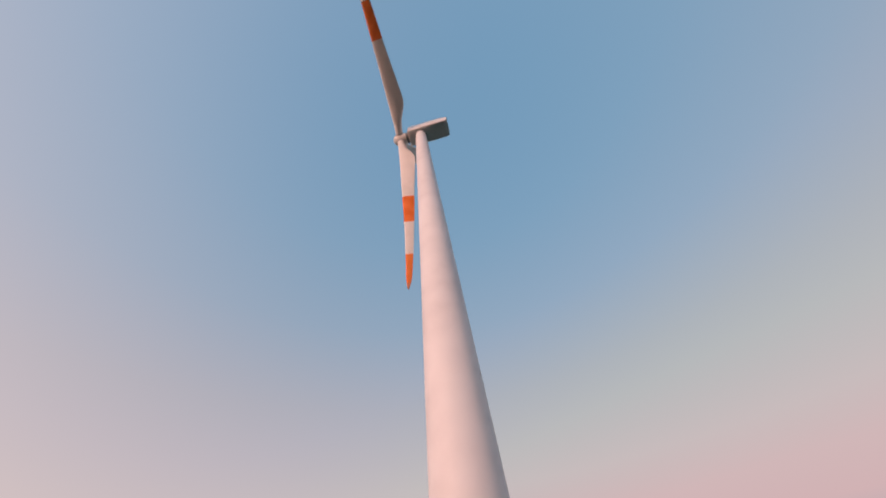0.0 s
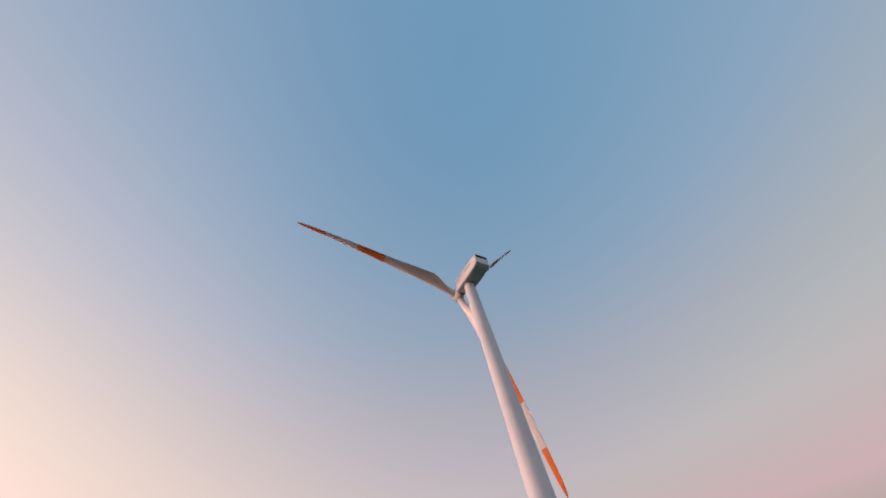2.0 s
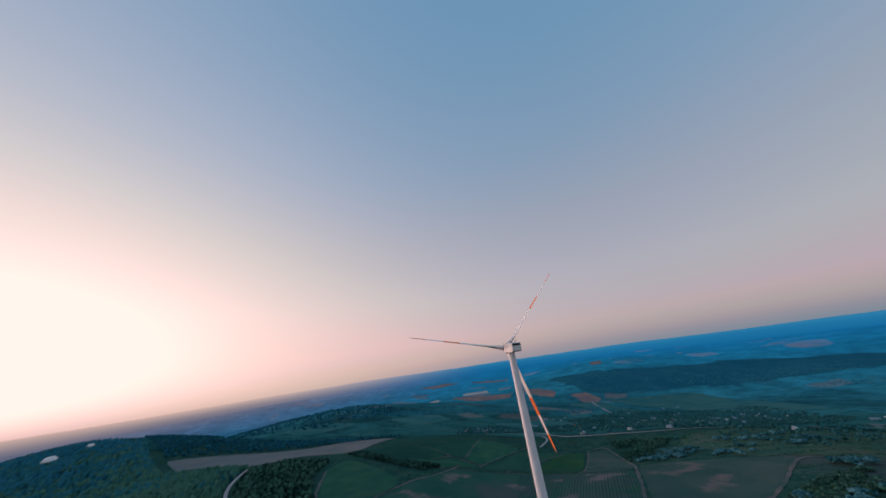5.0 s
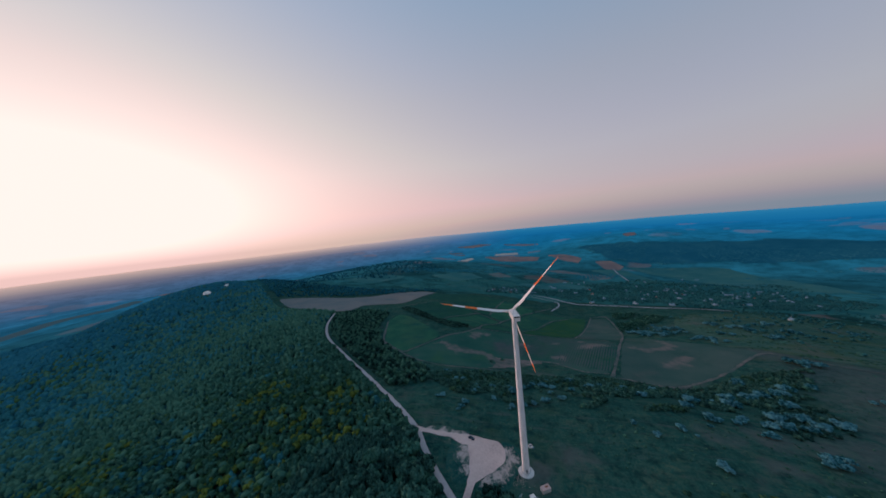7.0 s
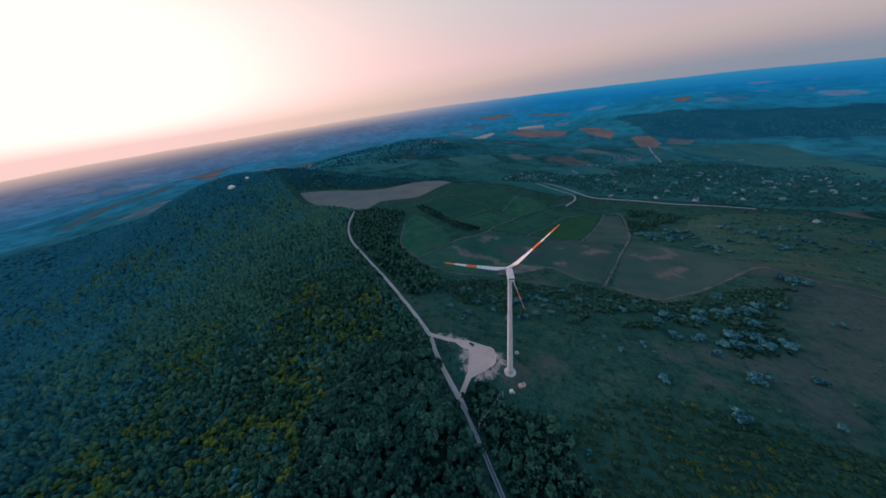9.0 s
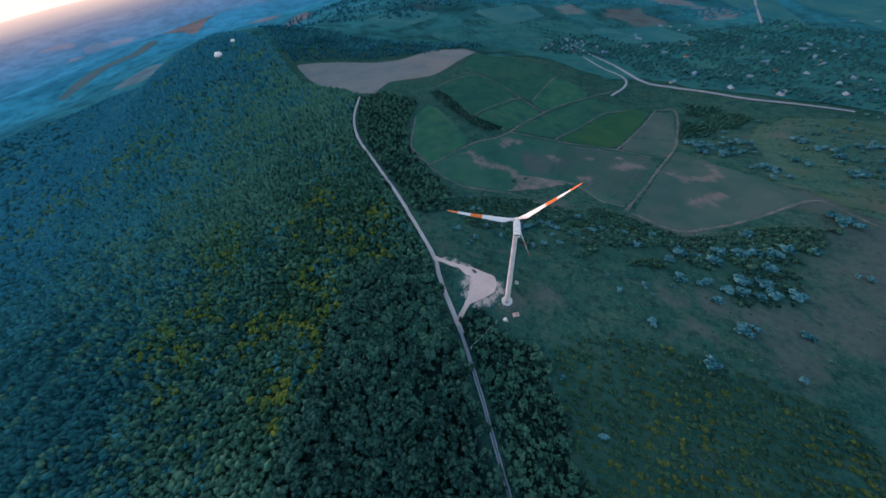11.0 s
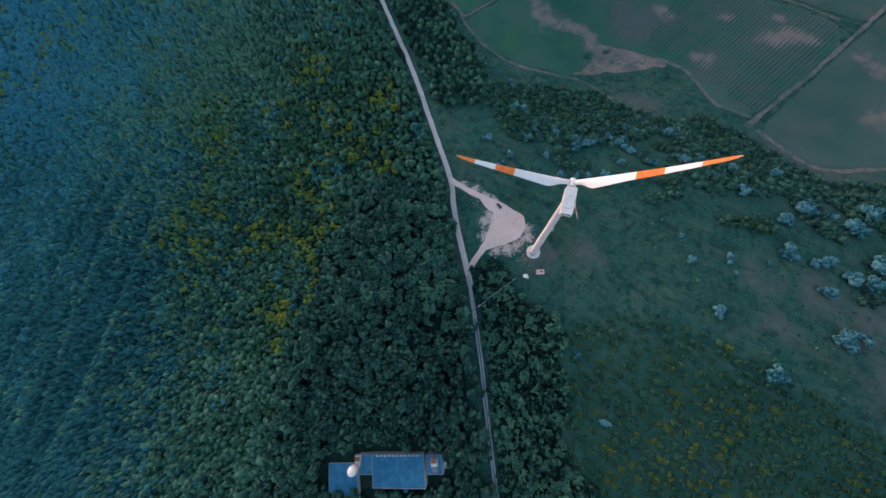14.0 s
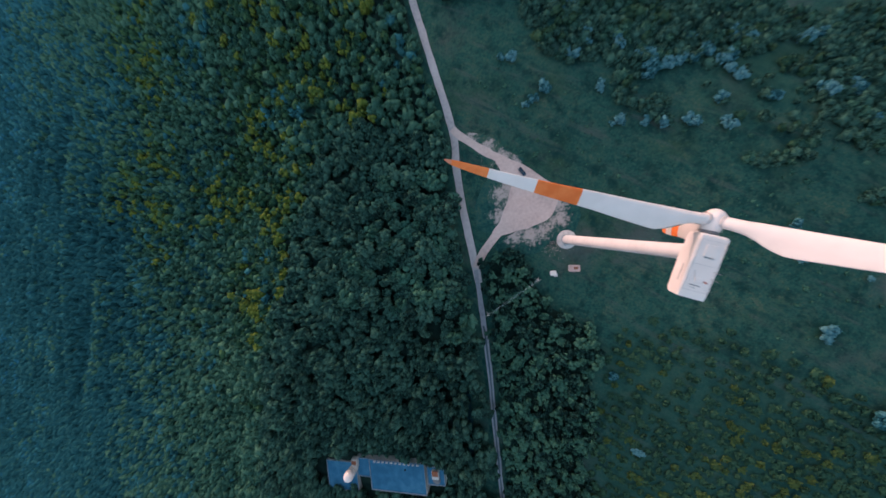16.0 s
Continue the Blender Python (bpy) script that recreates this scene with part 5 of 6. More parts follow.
TREES = [tree(201 + k, LEAF_DARK if k < 5 else LEAF, "dark green oak tree in the roadside wood" if k < 5 else "mid-green oak tree in the roadside wood") for k in range(7)]
for k, (tx, ty, tr, th) in enumerate(TREE_SPOTS[:300]):
    proto = TREES[RNG.randint(7)]
    m = pose(tx, ty, float(ground(tx, ty)), 0, 0, RNG.rand() * 360)
    o = copy_thing(proto, m @ Matrix.Diagonal((tr / 3.0, tr / 3.0, th / 7.2, 1)))
for p in TREES:
    for c in list(p.children):
        bpy.data.objects.remove(c)
    bpy.data.objects.remove(p)

# wood east of the road, hedges and scrub
EAST = [(-40, -27), (-33, -15), (-21, -12), (-11, -21), (-4, -31), (8, -37), (26, -39), (32, -52), (31, -68), (40, -80), (41, -113), (48, -125), (66, -130), (60, -260), (20, -330), (10, -160)]
field("wood_floor_east", [(-36, -28), (-30, -18), (-21, -15), (-11, -24), (-4, -33), (8, -39), (24, -42), (30, -54), (29, -68), (38, -82), (39, -113), (44, -126), (62, -132), (58, -260), (30, -300), (22, -170), (4, -118), (-20, -60)], WOOD_FLOOR, "dark green floor sheet beneath the copse", 0.03, 40, 1.5, category="wood floor")
x, y = scatter(EAST, 3.3)
d, side = road_gap(x, y)
ok = (d > 4.2) & (side > 0)
x, y = x[ok], y[ok]
half = RNG.rand(len(x)) < 0.45
for sel, nm, mt, lab in ((half, "roadside_wood", LEAF_DARK, "dense dark green copse east of the road"), (~half, "light_roadside_wood", LEAF, "lighter green trees of the copse east of the road")):
    plant(nm, CROWNS_MID, x[sel], y[sel], 1.5 + 2.2 * RNG.rand(sel.sum()) ** 1.6, 3.8 + 2.8 * RNG.rand(sel.sum()), mt, lab)
STRIP = [(-290, 440), (-240, 470), (-165, 420), (-170, 340), (-150, 262), (-115, 215), (-72, 158), (-66, 112), (-110, 108), (-205, 245), (-262, 330)]
x, y = scatter(STRIP, 5.4)
d, side = road_gap(x, y)
ok = (d > 7) & (side > 0)
x, y = x[ok], y[ok]
half = RNG.rand(len(x)) < 0.45
for sel, nm, mt, lab in ((half, "dark_strip_wood", LEAF_DARK, "dark wood between the road and the vineyards"), (~half, "green_strip_wood", LEAF, "green wood between the road and the vineyards")):
    plant(nm, CROWNS, x[sel], y[sel], 2.4 + 1.2 * RNG.rand(sel.sum()), 5 + 2.5 * RNG.rand(sel.sum()), mt, lab)
BELT = [(-80, 140), (-40, 146), (20, 156), (80, 170), (140, 138), (190, 106), (280, 126), (340, 120), (280, 74), (200, 56), (130, 46), (80, 50), (40, 62), (0, 72), (-40, 92)]
x, y = scatter(BELT, 3.5)
g = patchy(x, y, 26, 8.8)
ok = (g + 0.010 * np.minimum(y - 90, 30) > -0.24) & ~inside([(20, 160), (88, 206), (124, 166), (90, 138), (50, 146)], x, y) & ~(inside([(4, 88), (25, 97), (51, 103), (72, 101), (92, 93), (81, 69), (67, 56), (58, 62), (60, 76), (35, 80), (12, 76)], x, y) & (RNG.rand(len(x)) < 0.85))
x, y, g = x[ok], y[ok], g[ok]
kind = RNG.rand(len(x)) + 0.5 * patchy(x, y, 24, 1.7)
for sel, nm, mt, lab in ((kind > 0.2, "thicket", LEAF_DARK, "dark scrub thicket between meadow and vineyards"), ((kind > 0.06) & (kind <= 0.2), "green_thicket", LEAF, "green scrub thicket between meadow and vineyards"), (kind <= 0.06, "olive_thicket", SHRUB_GREEN, "olive-green scrub thicket between meadow and vineyards")):
    plant(nm, BUSHES, x[sel], y[sel], 1.7 + 2.3 * RNG.rand(sel.sum()) ** 1.4, 1.8 + 2.8 * RNG.rand(sel.sum()), mt, lab, "scrub")
x, y = scatter([(192, 12), (232, 16), (256, 40), (268, 62), (225, 60), (188, 36)], 4.4)
ok = patchy(x, y, 12, 3.4) > -0.12
x, y = x[ok], y[ok]
plant("meadow_thicket", BUSHES, x, y, 1.7 + 1.6 * RNG.rand(len(x)), 1.5 + 1.8 * RNG.rand(len(x)), LEAF_DARK, "dark thicket among the silvery bushes", "scrub")
HEDGE = [(-150, 470), (-130, 480), (-60, 368), (-4, 336), (-30, 318), (-60, 345), (-110, 400)]
x, y = scatter(HEDGE, 4.5)
plant("hedge_wood", CROWNS, x, y, 2.0 + RNG.rand(len(x)), 4 + 2 * RNG.rand(len(x)), LEAF_DARK, "dark hedge wood between two vineyards")
DARK_PATCH = [(363, 510), (419, 474), (430, 424), (348, 370), (296, 372), (330, 440)]
x, y = scatter(DARK_PATCH, 6.5)
ok = patchy(x, y, 30, 2.9) > -0.15
x, y = x[ok], y[ok]
plant("copse", CROWNS, x, y, 2.6 + RNG.rand(len(x)), 4 + 2 * RNG.rand(len(x)), LEAF, "dark copse beyond the young vineyard")
# low scrub and tussocks over the meadow
MEADOW_AREA = [(-75, 60), (-40, 95), (40, 70), (200, 64), (330, 100), (480, 120), (560, 40), (420, -140), (220, -60), (60, -14), (16, 8), (-14, 30), (-40, 36)]
x, y = scatter(MEADOW_AREA, 5.2)
g = patchy(x, y, 34, 2.2)
ok = (RNG.rand(len(x)) < np.clip(0.22 + 0.9 * g, 0.03, 0.9)) & (np.hypot(x, y) > 9) & (np.hypot(x + 22, y - 14) > 20)
x, y = x[ok], y[ok]
plant("meadow_scrub", CROWNS_FAR, x, y, 0.5 + 1.0 * RNG.rand(len(x)) ** 2, 0.35 + 0.8 * RNG.rand(len(x)), LEAF, "low green scrub scattered over the meadow", "scrub", 0.15)
# tufts and low bushes in bands along the terraces of the eastern slope
x, y = scatter(EAST_TERRACES, 6.2)
band = np.sin((0.35 * x + y) / 5.5 + 2.5 * patchy(x, y, 70, 5.1)) + 1.6 * patchy(x, y, 38, 7.7)
ok = band > 0.05
x, y = x[ok], y[ok]
tint = RNG.rand(len(x)) + 0.8 * patchy(x, y, 60, 3.9)
for sel, nm, mt, lab in ((tint > 0.84, "dark_terrace_tufts", LEAF_DARK, "dark low bushes along the terraces"), (tint <= 0.84, "olive_terrace_tufts", SHRUB_GREEN, "olive tufts of grass along the terraces")):
    plant(nm, DOMES, x[sel], y[sel], 1.6 + 2.4 * RNG.rand(sel.sum()) ** 2, 0.7 + 1.3 * RNG.rand(sel.sum()) ** 2, mt, lab, "scrub", 0.3)
# planted rows of young yellow-green shrubs
SHRUB_YELLOW = mat("yellow_shrub_leaves", [(0.05, (0.020, 0.056, 0.036)), (0.5, (0.045, 0.086, 0.038)), (0.95, (0.078, 0.112, 0.036))], 0.2, 0.8, 0.8, island=0.45, mottle=1.0, mottle_scale=1.1, bump_dist=0.4)
PLANTATION = [(34, -42), (50, -24), (90, -22), (130, -34), (215, -62), (230, -140), (200, -230), (70, -230), (46, -124), (40, -95)]
gx, gy = np.meshgrid(np.arange(-20, 280, 4.6), np.arange(-280, 20, 5.4))
ang = radians(-12)
x = (gx * math.cos(ang) - gy * math.sin(ang)).ravel() - 20
y = (gx * math.sin(ang) + gy * math.cos(ang)).ravel() + 30
x, y = x + RNG.normal(size=len(x)) * 0.5, y + RNG.normal(size=len(y)) * 0.35
g = patchy(x, y, 45, 6.1)
ok = inside(PLANTATION, x, y) & (RNG.rand(len(x)) < np.clip(0.68 + 0.011 * (-25 - y) + 0.6 * g, 0.25, 0.97))
x, y, g = x[ok], y[ok], g[ok]
ye = RNG.rand(len(x)) < np.clip(0.16 + 0.45 * g + 0.003 * (-60 - y), 0.05, 0.45)
for sel, nm, mt, lab in ((ye, "yellow_shrub_rows", SHRUB_YELLOW, "rows of young yellow-green shrubs"), (~ye, "green_shrub_rows", SHRUB_GREEN, "rows of young olive-green shrubs")):
    n = sel.sum()
    plant(nm, TUFTS, x[sel], y[sel], 1.7 + 1.5 * RNG.rand(n), 1.0 + 1.2 * RNG.rand(n), mt, lab, "shrubs", 0.2)

# silver-leaved bushes, each one a thing
def silver_bush(seed):
    t = thing("silver_bush", 0, 0, -50, "rounded silvery blue-green bush standing in the meadow", "bush", group="silver bushes")
    b = bmesh.new()
    for k in range(4):
        a = 1.57 * k + seed
        rod((0, 0, -0.3), (0.8 * math.cos(a), 0.8 * math.sin(a), 1.5), 0.08, 6, b, 0.03)
    part("stems", b, BARK, t)
    v, f = crown(seed, 15, 110, leaf=0.13, lobe=0.72)
    v = v * np.array([2.6, 2.6, 1.0])
    v[:, 2] = 0.1 + v[:, 2] / v[:, 2].max() * 3.2
    c = new("crown", mesh_of("crown", v, f, LEAF_SILVER))
    c.parent = t
    return t


SILVERS = [silver_bush(300 + k) for k in range(5)]
for bx, by in ((12, 202), (29, 213)):
    plant("round_bush", BUSHES[:1], np.array([bx]), np.array([by]), np.array([3.2]), np.array([3.4]), LEAF_DARK, "dark round bush on the bare earth wedge", "bush").pop("kind", None)
SPOTS = [(39, -60, 1.2), (103, 99, 1.5), (40, 68, 1.2), (53, 71, 1.4), (12, 91, 1.1)]
SPOTS += [(130, 79, 2.1), (171, 76, 2.4), (156, 63, 2.0), (186, 74, 1.7), (212, 83, 2.8), (200, 68, 3.6), (230, 82, 3.3), (252, 113, 3.4), (244, 84, 2.7), (259, 83, 4.1), (275, 90, 3.6), (244, 64, 3.1), (226, 43, 2.8), (209, 43, 2.9), (201, 30, 2.3), (189, 30, 2.0), (214, 26, 1.9)]
SPOTS += [(226, 30, 2.4), (245, 31, 2.5), (173, 17, 1.8), (177, 37, 1.8), (168, 34, 1.2), (152, 37, 2.4), (141, 26, 1.0), (118, 24, 1.3), (97, 18, 1.2), (112, -12, 1.6), (179, -11, 2.5), (191, -7, 1.5), (144, -40, 2.2), (226, -10, 1.7), (122, 15, 0.7), (89, 31, 0.9), (200, -44, 1.1)]
cluster = [(438, 306), (437, 235), (526, 317), (453, 282), (497, 265), (343, 136), (354, 125)] + [(307, 342), (320, 316), (329, 294), (357, 309), (344, 245), (342, 226), (439, 329), (447, 307), (299, 303), (351, 342)]
spots = []
for a, b, s in SPOTS:
    s = min(s, 2.7)
    k = 1 if s < 1.3 else 2 if s < 1.9 else 3               # wide ones grow as groups of two or three
    for q in range(k):
        u = 2.2 * q + a
        spots.append((a + (k > 1) * 1.25 * s * math.cos(u), b + (k > 1) * 1.1 * s * math.sin(u), s * (1, 0.72, 0.62)[k - 1] * (0.9 + 0.2 * RNG.rand())))
for a, b in cluster:
    spots += [(a + RNG.normal() * 7, b + RNG.normal() * 6, 1.3 + 0.7 * RNG.rand()) for _ in range(3)]
for a, b in ((320, 348), (321, 324), (327, 299), (353, 344), (352, 301), (332, 245), (350, 242), (395, 262), (501, 311), (525, 317), (457, 284), (434, 234), (499, 258), (588, 269), (609, 272), (305, 356), (310, 336), (340, 330), (368, 330), (335, 312)):
    spots += [(a + RNG.normal() * 5, b + RNG.normal() * 5, 1.15 + 0.7 * RNG.rand()) for _ in range(3)]
for a, b in [(-1, 101), (10, 95), (16, 91), (-6, 76), (-34, 73), (-39, 63), (-22, 90), (7, 63), (22, 68), (81, 123), (104, 101), (91, 127), (49, 116), (28, 112), (-19, 101), (-55, 84), (48, 81), (56, 115), (-48, 144), (336, 376), (321, 349), (345, 365), (314, 359), (323, 322), (313, 289), (365, 380)]:
    spots += [(a + RNG.normal() * 2.2, b + RNG.normal() * 1.6, 0.7 + 0.5 * RNG.rand()) for _ in range(3)]
for a, b, n, sp in ((25, 95, 5, 12), (60, 88, 5, 16), (130, 95, 3, 14), (320, 60, 2, 24), (-25, 118, 3, 12), (50, -100, 1, 9)):
    for _ in range(n):
        ca, cb = a + RNG.normal() * sp, b + RNG.normal() * sp * 0.6
        spots += [(ca + RNG.normal() * 2.4, cb + RNG.normal() * 1.8, (0.8 if a < 180 else 1.15) + 0.5 * RNG.rand()) for _ in range(2)]
for a, b, s in spots:
    copy_thing(SILVERS[RNG.randint(5)], pose(a, b, float(ground(a, b)), 0, 0, RNG.rand() * 360) @ Matrix.Diagonal((s, s, s * (0.8 + 0.3 * RNG.rand()), 1)))
for p in SILVERS:
    for c in list(p.children):
        bpy.data.objects.remove(c)
    bpy.data.objects.remove(p)

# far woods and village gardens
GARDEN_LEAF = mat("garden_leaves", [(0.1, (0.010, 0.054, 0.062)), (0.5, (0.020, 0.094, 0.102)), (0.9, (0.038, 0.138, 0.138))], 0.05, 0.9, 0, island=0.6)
# ridge and belt trees: blue of the distance haze mixed into the leaf colour
RIDGE_LEAF = mat("hazy_ridge_leaves", [(0.1, (0.016, 0.112, 0.146)), (0.5, (0.024, 0.150, 0.188)), (0.9, (0.042, 0.188, 0.220))], 0.008, 0.9, 0, island=0.25, mottle=0.8, mottle_scale=0.012)
for nm, poly, gap, dens, r0, lab in (
        ("village_trees", [(100, 900), (180, 1150), (600, 1250), (1100, 1450), (1600, 1150), (1350, 700), (1000, 560), (640, 470), (560, 520), (420, 600), (330, 680), (300, 860)], 12.5, 0.50, 5.0, "dark garden trees between the village houses"),
        ("hill_wood", [(-700, 820), (-560, 680), (-380, 740), (-270, 810), (-140, 890), (-60, 915), (-100, 990), (-400, 960), (-900, 1050)], 13, 0.8, 4.5, "dark wood behind the stubble field"),
        ("valley_wood", [(-900, 1200), (-300, 1300), (0, 1700), (-300, 2100), (-900, 2000), (-1300, 1600)], 20, 0.4, 7, "dark wood on the far valley hills"),
        ("east_slope_trees", [(420, 420), (560, 460), (900, 520), (1300, 620), (1500, 200), (900, -200), (480, -150), (440, 150)], 17, 0.35, 3.6, "scattered dark trees on the eastern slope")):
    x, y = scatter(poly, gap)
    g = patchy(x, y, gap * 7, 3.3)
    ok = (RNG.rand(len(x)) < np.clip(dens + 0.7 * g, 0, 1)) & ~inside([(300, 1240), (620, 1370), (690, 1180), (420, 1090)], x, y)
    x, y = x[ok], y[ok]
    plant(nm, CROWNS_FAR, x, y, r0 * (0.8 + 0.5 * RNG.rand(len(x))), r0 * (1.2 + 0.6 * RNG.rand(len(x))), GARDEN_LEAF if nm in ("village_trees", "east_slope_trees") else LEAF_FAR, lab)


def far_wood(nm, cx, cy, along, length, width, gap, r0, lab):
    """A wood on the far land with a frayed outline."""
    c, s = math.cos(along), math.sin(along)
    u, w = np.meshgrid(np.arange(-length, length, gap), np.arange(-width, width, gap))
    u, w = u.ravel() + RNG.normal(size=u.size) * gap * 0.3, w.ravel() + RNG.normal(size=u.size) * gap * 0.3
    x, y = cx + u * c - w * s, cy + u * s + w * c
    ok = 1 - (u / length) ** 2 - (w / width) ** 2 + 1.2 * patchy(x, y, 0.55 * width + 40, 7.9) > 0.28
    x, y = x[ok], y[ok]
    if len(x) > 3:
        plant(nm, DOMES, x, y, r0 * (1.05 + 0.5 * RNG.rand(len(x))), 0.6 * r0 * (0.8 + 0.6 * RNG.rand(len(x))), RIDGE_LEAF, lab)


RIDGE = [(1357, 2700), (1584, 2560), (1800, 2420), (2018, 2294), (2327, 2208), (2620, 2078), (2900, 1822), (3150, 1420), (2950, 1120), (2640, 1330), (2236, 1572), (2003, 1657), (1860, 1800), (1548, 1857), (1400, 1990), (1337, 2150), (1300, 2420)]
# sheet under the ridge trees, coloured with the same painted haze
RIDGE_FLOOR = mat("hazy_ridge_floor", [(0.25, (0.013, 0.108, 0.160)), (0.5, (0.017, 0.122, 0.176)), (0.8, (0.026, 0.142, 0.188))], 0.012, 1.0, 0, big=0.3, mottle=0.4, mottle_scale=0.06)
field("ridge_wood_floor", RIDGE, RIDGE_FLOOR, "hazy dark blue floor of the far wooded ridge", 3.0, 40, 80, category="wood floor")
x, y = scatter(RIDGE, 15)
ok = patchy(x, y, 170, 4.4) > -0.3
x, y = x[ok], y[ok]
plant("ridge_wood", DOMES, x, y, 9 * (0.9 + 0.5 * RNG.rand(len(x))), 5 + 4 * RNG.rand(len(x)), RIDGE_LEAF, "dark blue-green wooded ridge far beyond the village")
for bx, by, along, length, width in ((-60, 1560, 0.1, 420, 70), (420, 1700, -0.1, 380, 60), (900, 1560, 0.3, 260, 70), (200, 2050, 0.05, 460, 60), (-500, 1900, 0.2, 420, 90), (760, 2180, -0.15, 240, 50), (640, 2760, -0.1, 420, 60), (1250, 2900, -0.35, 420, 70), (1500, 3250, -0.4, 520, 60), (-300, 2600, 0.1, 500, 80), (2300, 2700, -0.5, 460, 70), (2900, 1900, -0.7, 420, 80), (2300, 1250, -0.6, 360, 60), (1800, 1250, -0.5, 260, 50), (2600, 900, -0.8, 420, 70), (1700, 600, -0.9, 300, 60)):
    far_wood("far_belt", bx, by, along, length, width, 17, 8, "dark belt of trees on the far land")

# village houses ------------------------------------------------------------------------------


def house(w, d, h, wall_mat, roof_mat, label):
    t = thing("house", 0, 0, -80, label, "house", group="village houses")
    part("wall", box(w, d, h + 1.0, 0, 0, -1.0), wall_mat, t)
    b = bmesh.new()
    e, rz = 0.5, h + d * 0.32
    v = [b.verts.new(p) for p in ((-w / 2 - e, -d / 2 - e, h - 0.1), (w / 2 + e, -d / 2 - e, h - 0.1), (w / 2 + e, 0, rz), (-w / 2 - e, 0, rz), (w / 2 + e, d / 2 + e, h - 0.1), (-w / 2 - e, d / 2 + e, h - 0.1))]
    for q in ((0, 1, 2, 3), (3, 2, 4, 5), (1, 4, 2), (0, 3, 5), (0, 5, 4, 1)):
        b.faces.new([v[k] for k in q])
    roof = part("roof", b, roof_mat, t)
    part("chimney", box(0.7, 0.7, 1.6, w * 0.2, d * 0.12, rz - 1.2), PLASTER, roof)
    for x in (-w / 4, w / 4):
        win = part("window", box(1.3, 0.08, 1.3, x, -d / 2 - 0.03, 1.2), GLASS, t)
        part("sill", box(1.5, 0.2, 0.08, x, -d / 2 - 0.1, 1.1), PLASTER, win)
    return t


ROOF_PALE = mat("pale_sheet_roof", two((0.14, 0.23, 0.29), (0.25, 0.34, 0.41)), 0.8, 0.6)
HOUSES = [house(11, 8, 3.4, PLASTER, TILE_RED, "pale house with a red tiled roof"), house(14, 9, 3.6, PLASTER, ROOF_PALE, "pale house with a light sheet roof"), house(22, 10, 4.5, PLASTER, ROOF_PALE, "long pale farm building with a light roof"), house(10, 8, 5.5, PLASTER, TILE_RED, "two-storey pale house with a red roof")]
homes = [(750, 631), (966, 780), (766, 610), (795, 594), (1108, 883), (1017, 718), (1126, 761), (997, 1124), (837, 846), (687, 823), (471, 580), (559, 558), (495, 983), (878, 932), (180, 960), (196, 985), (160, 1000), (210, 950), (225, 1000), (638, 370)]
homes += [(935, 1057), (855, 874), (677, 566), (824, 687), (941, 771), (1083, 890), (1210, 966), (1273, 988), (1051, 749), (1299, 930), (1065, 710), (655, 741), (565, 682), (515, 680), (444, 683), (376, 626), (502, 981), (190, 1050), (192, 939), (538, 539), (1415, 1427), (1343, 1443), (1231, 1237)]
for _ in range(44):
    homes.append((420 + 980 * RNG.rand(), 620 + 760 * RNG.rand()))
for _ in range(16):
    homes.append((120 + 190 * RNG.rand(), 930 + 160 * RNG.rand()))
for k, (hx, hy) in enumerate(homes):
    copy_thing(HOUSES[RNG.choice(4, p=[0.03, 0.57, 0.36, 0.04])], pose(hx, hy, float(ground(hx, hy)), 0, 0, RNG.rand() * 180) @ Matrix.Diagonal((0.85, 0.85, 0.9, 1)))
for p in HOUSES:
    for c in p.children_recursive:
        bpy.data.objects.remove(c)
    bpy.data.objects.remove(p)

# domed hall and its outbuilding on the western crest
def domed_hall(x, y, r, label):
    t = thing("domed_hall", x, y, float(ground(x, y)) + 1.5, label, "hall")
    part("drum", lathe([(r, -3), (r, 2.2), (r - 0.2, 2.4)], 32), PLASTER, t)
    part("dome", lathe([(r, 2.3)] + [(r * math.cos(a), 2.3 + r * 0.8 * math.sin(a)) for a in np.linspace(0.1, 1.5, 9)], 32), WHITE, t, smooth=True)
    part("doorway", box(3, 0.3, 3, 0, -r - 0.05, -1), DARK, t)


domed_hall(-778, 678, 11, "white domed hall on the wooded crest")
domed_hall(-776, 755, 7, "small white domed building on the wooded crest")

# flat-roofed lodge in the wood, with towers and a white ball ------------------------------------


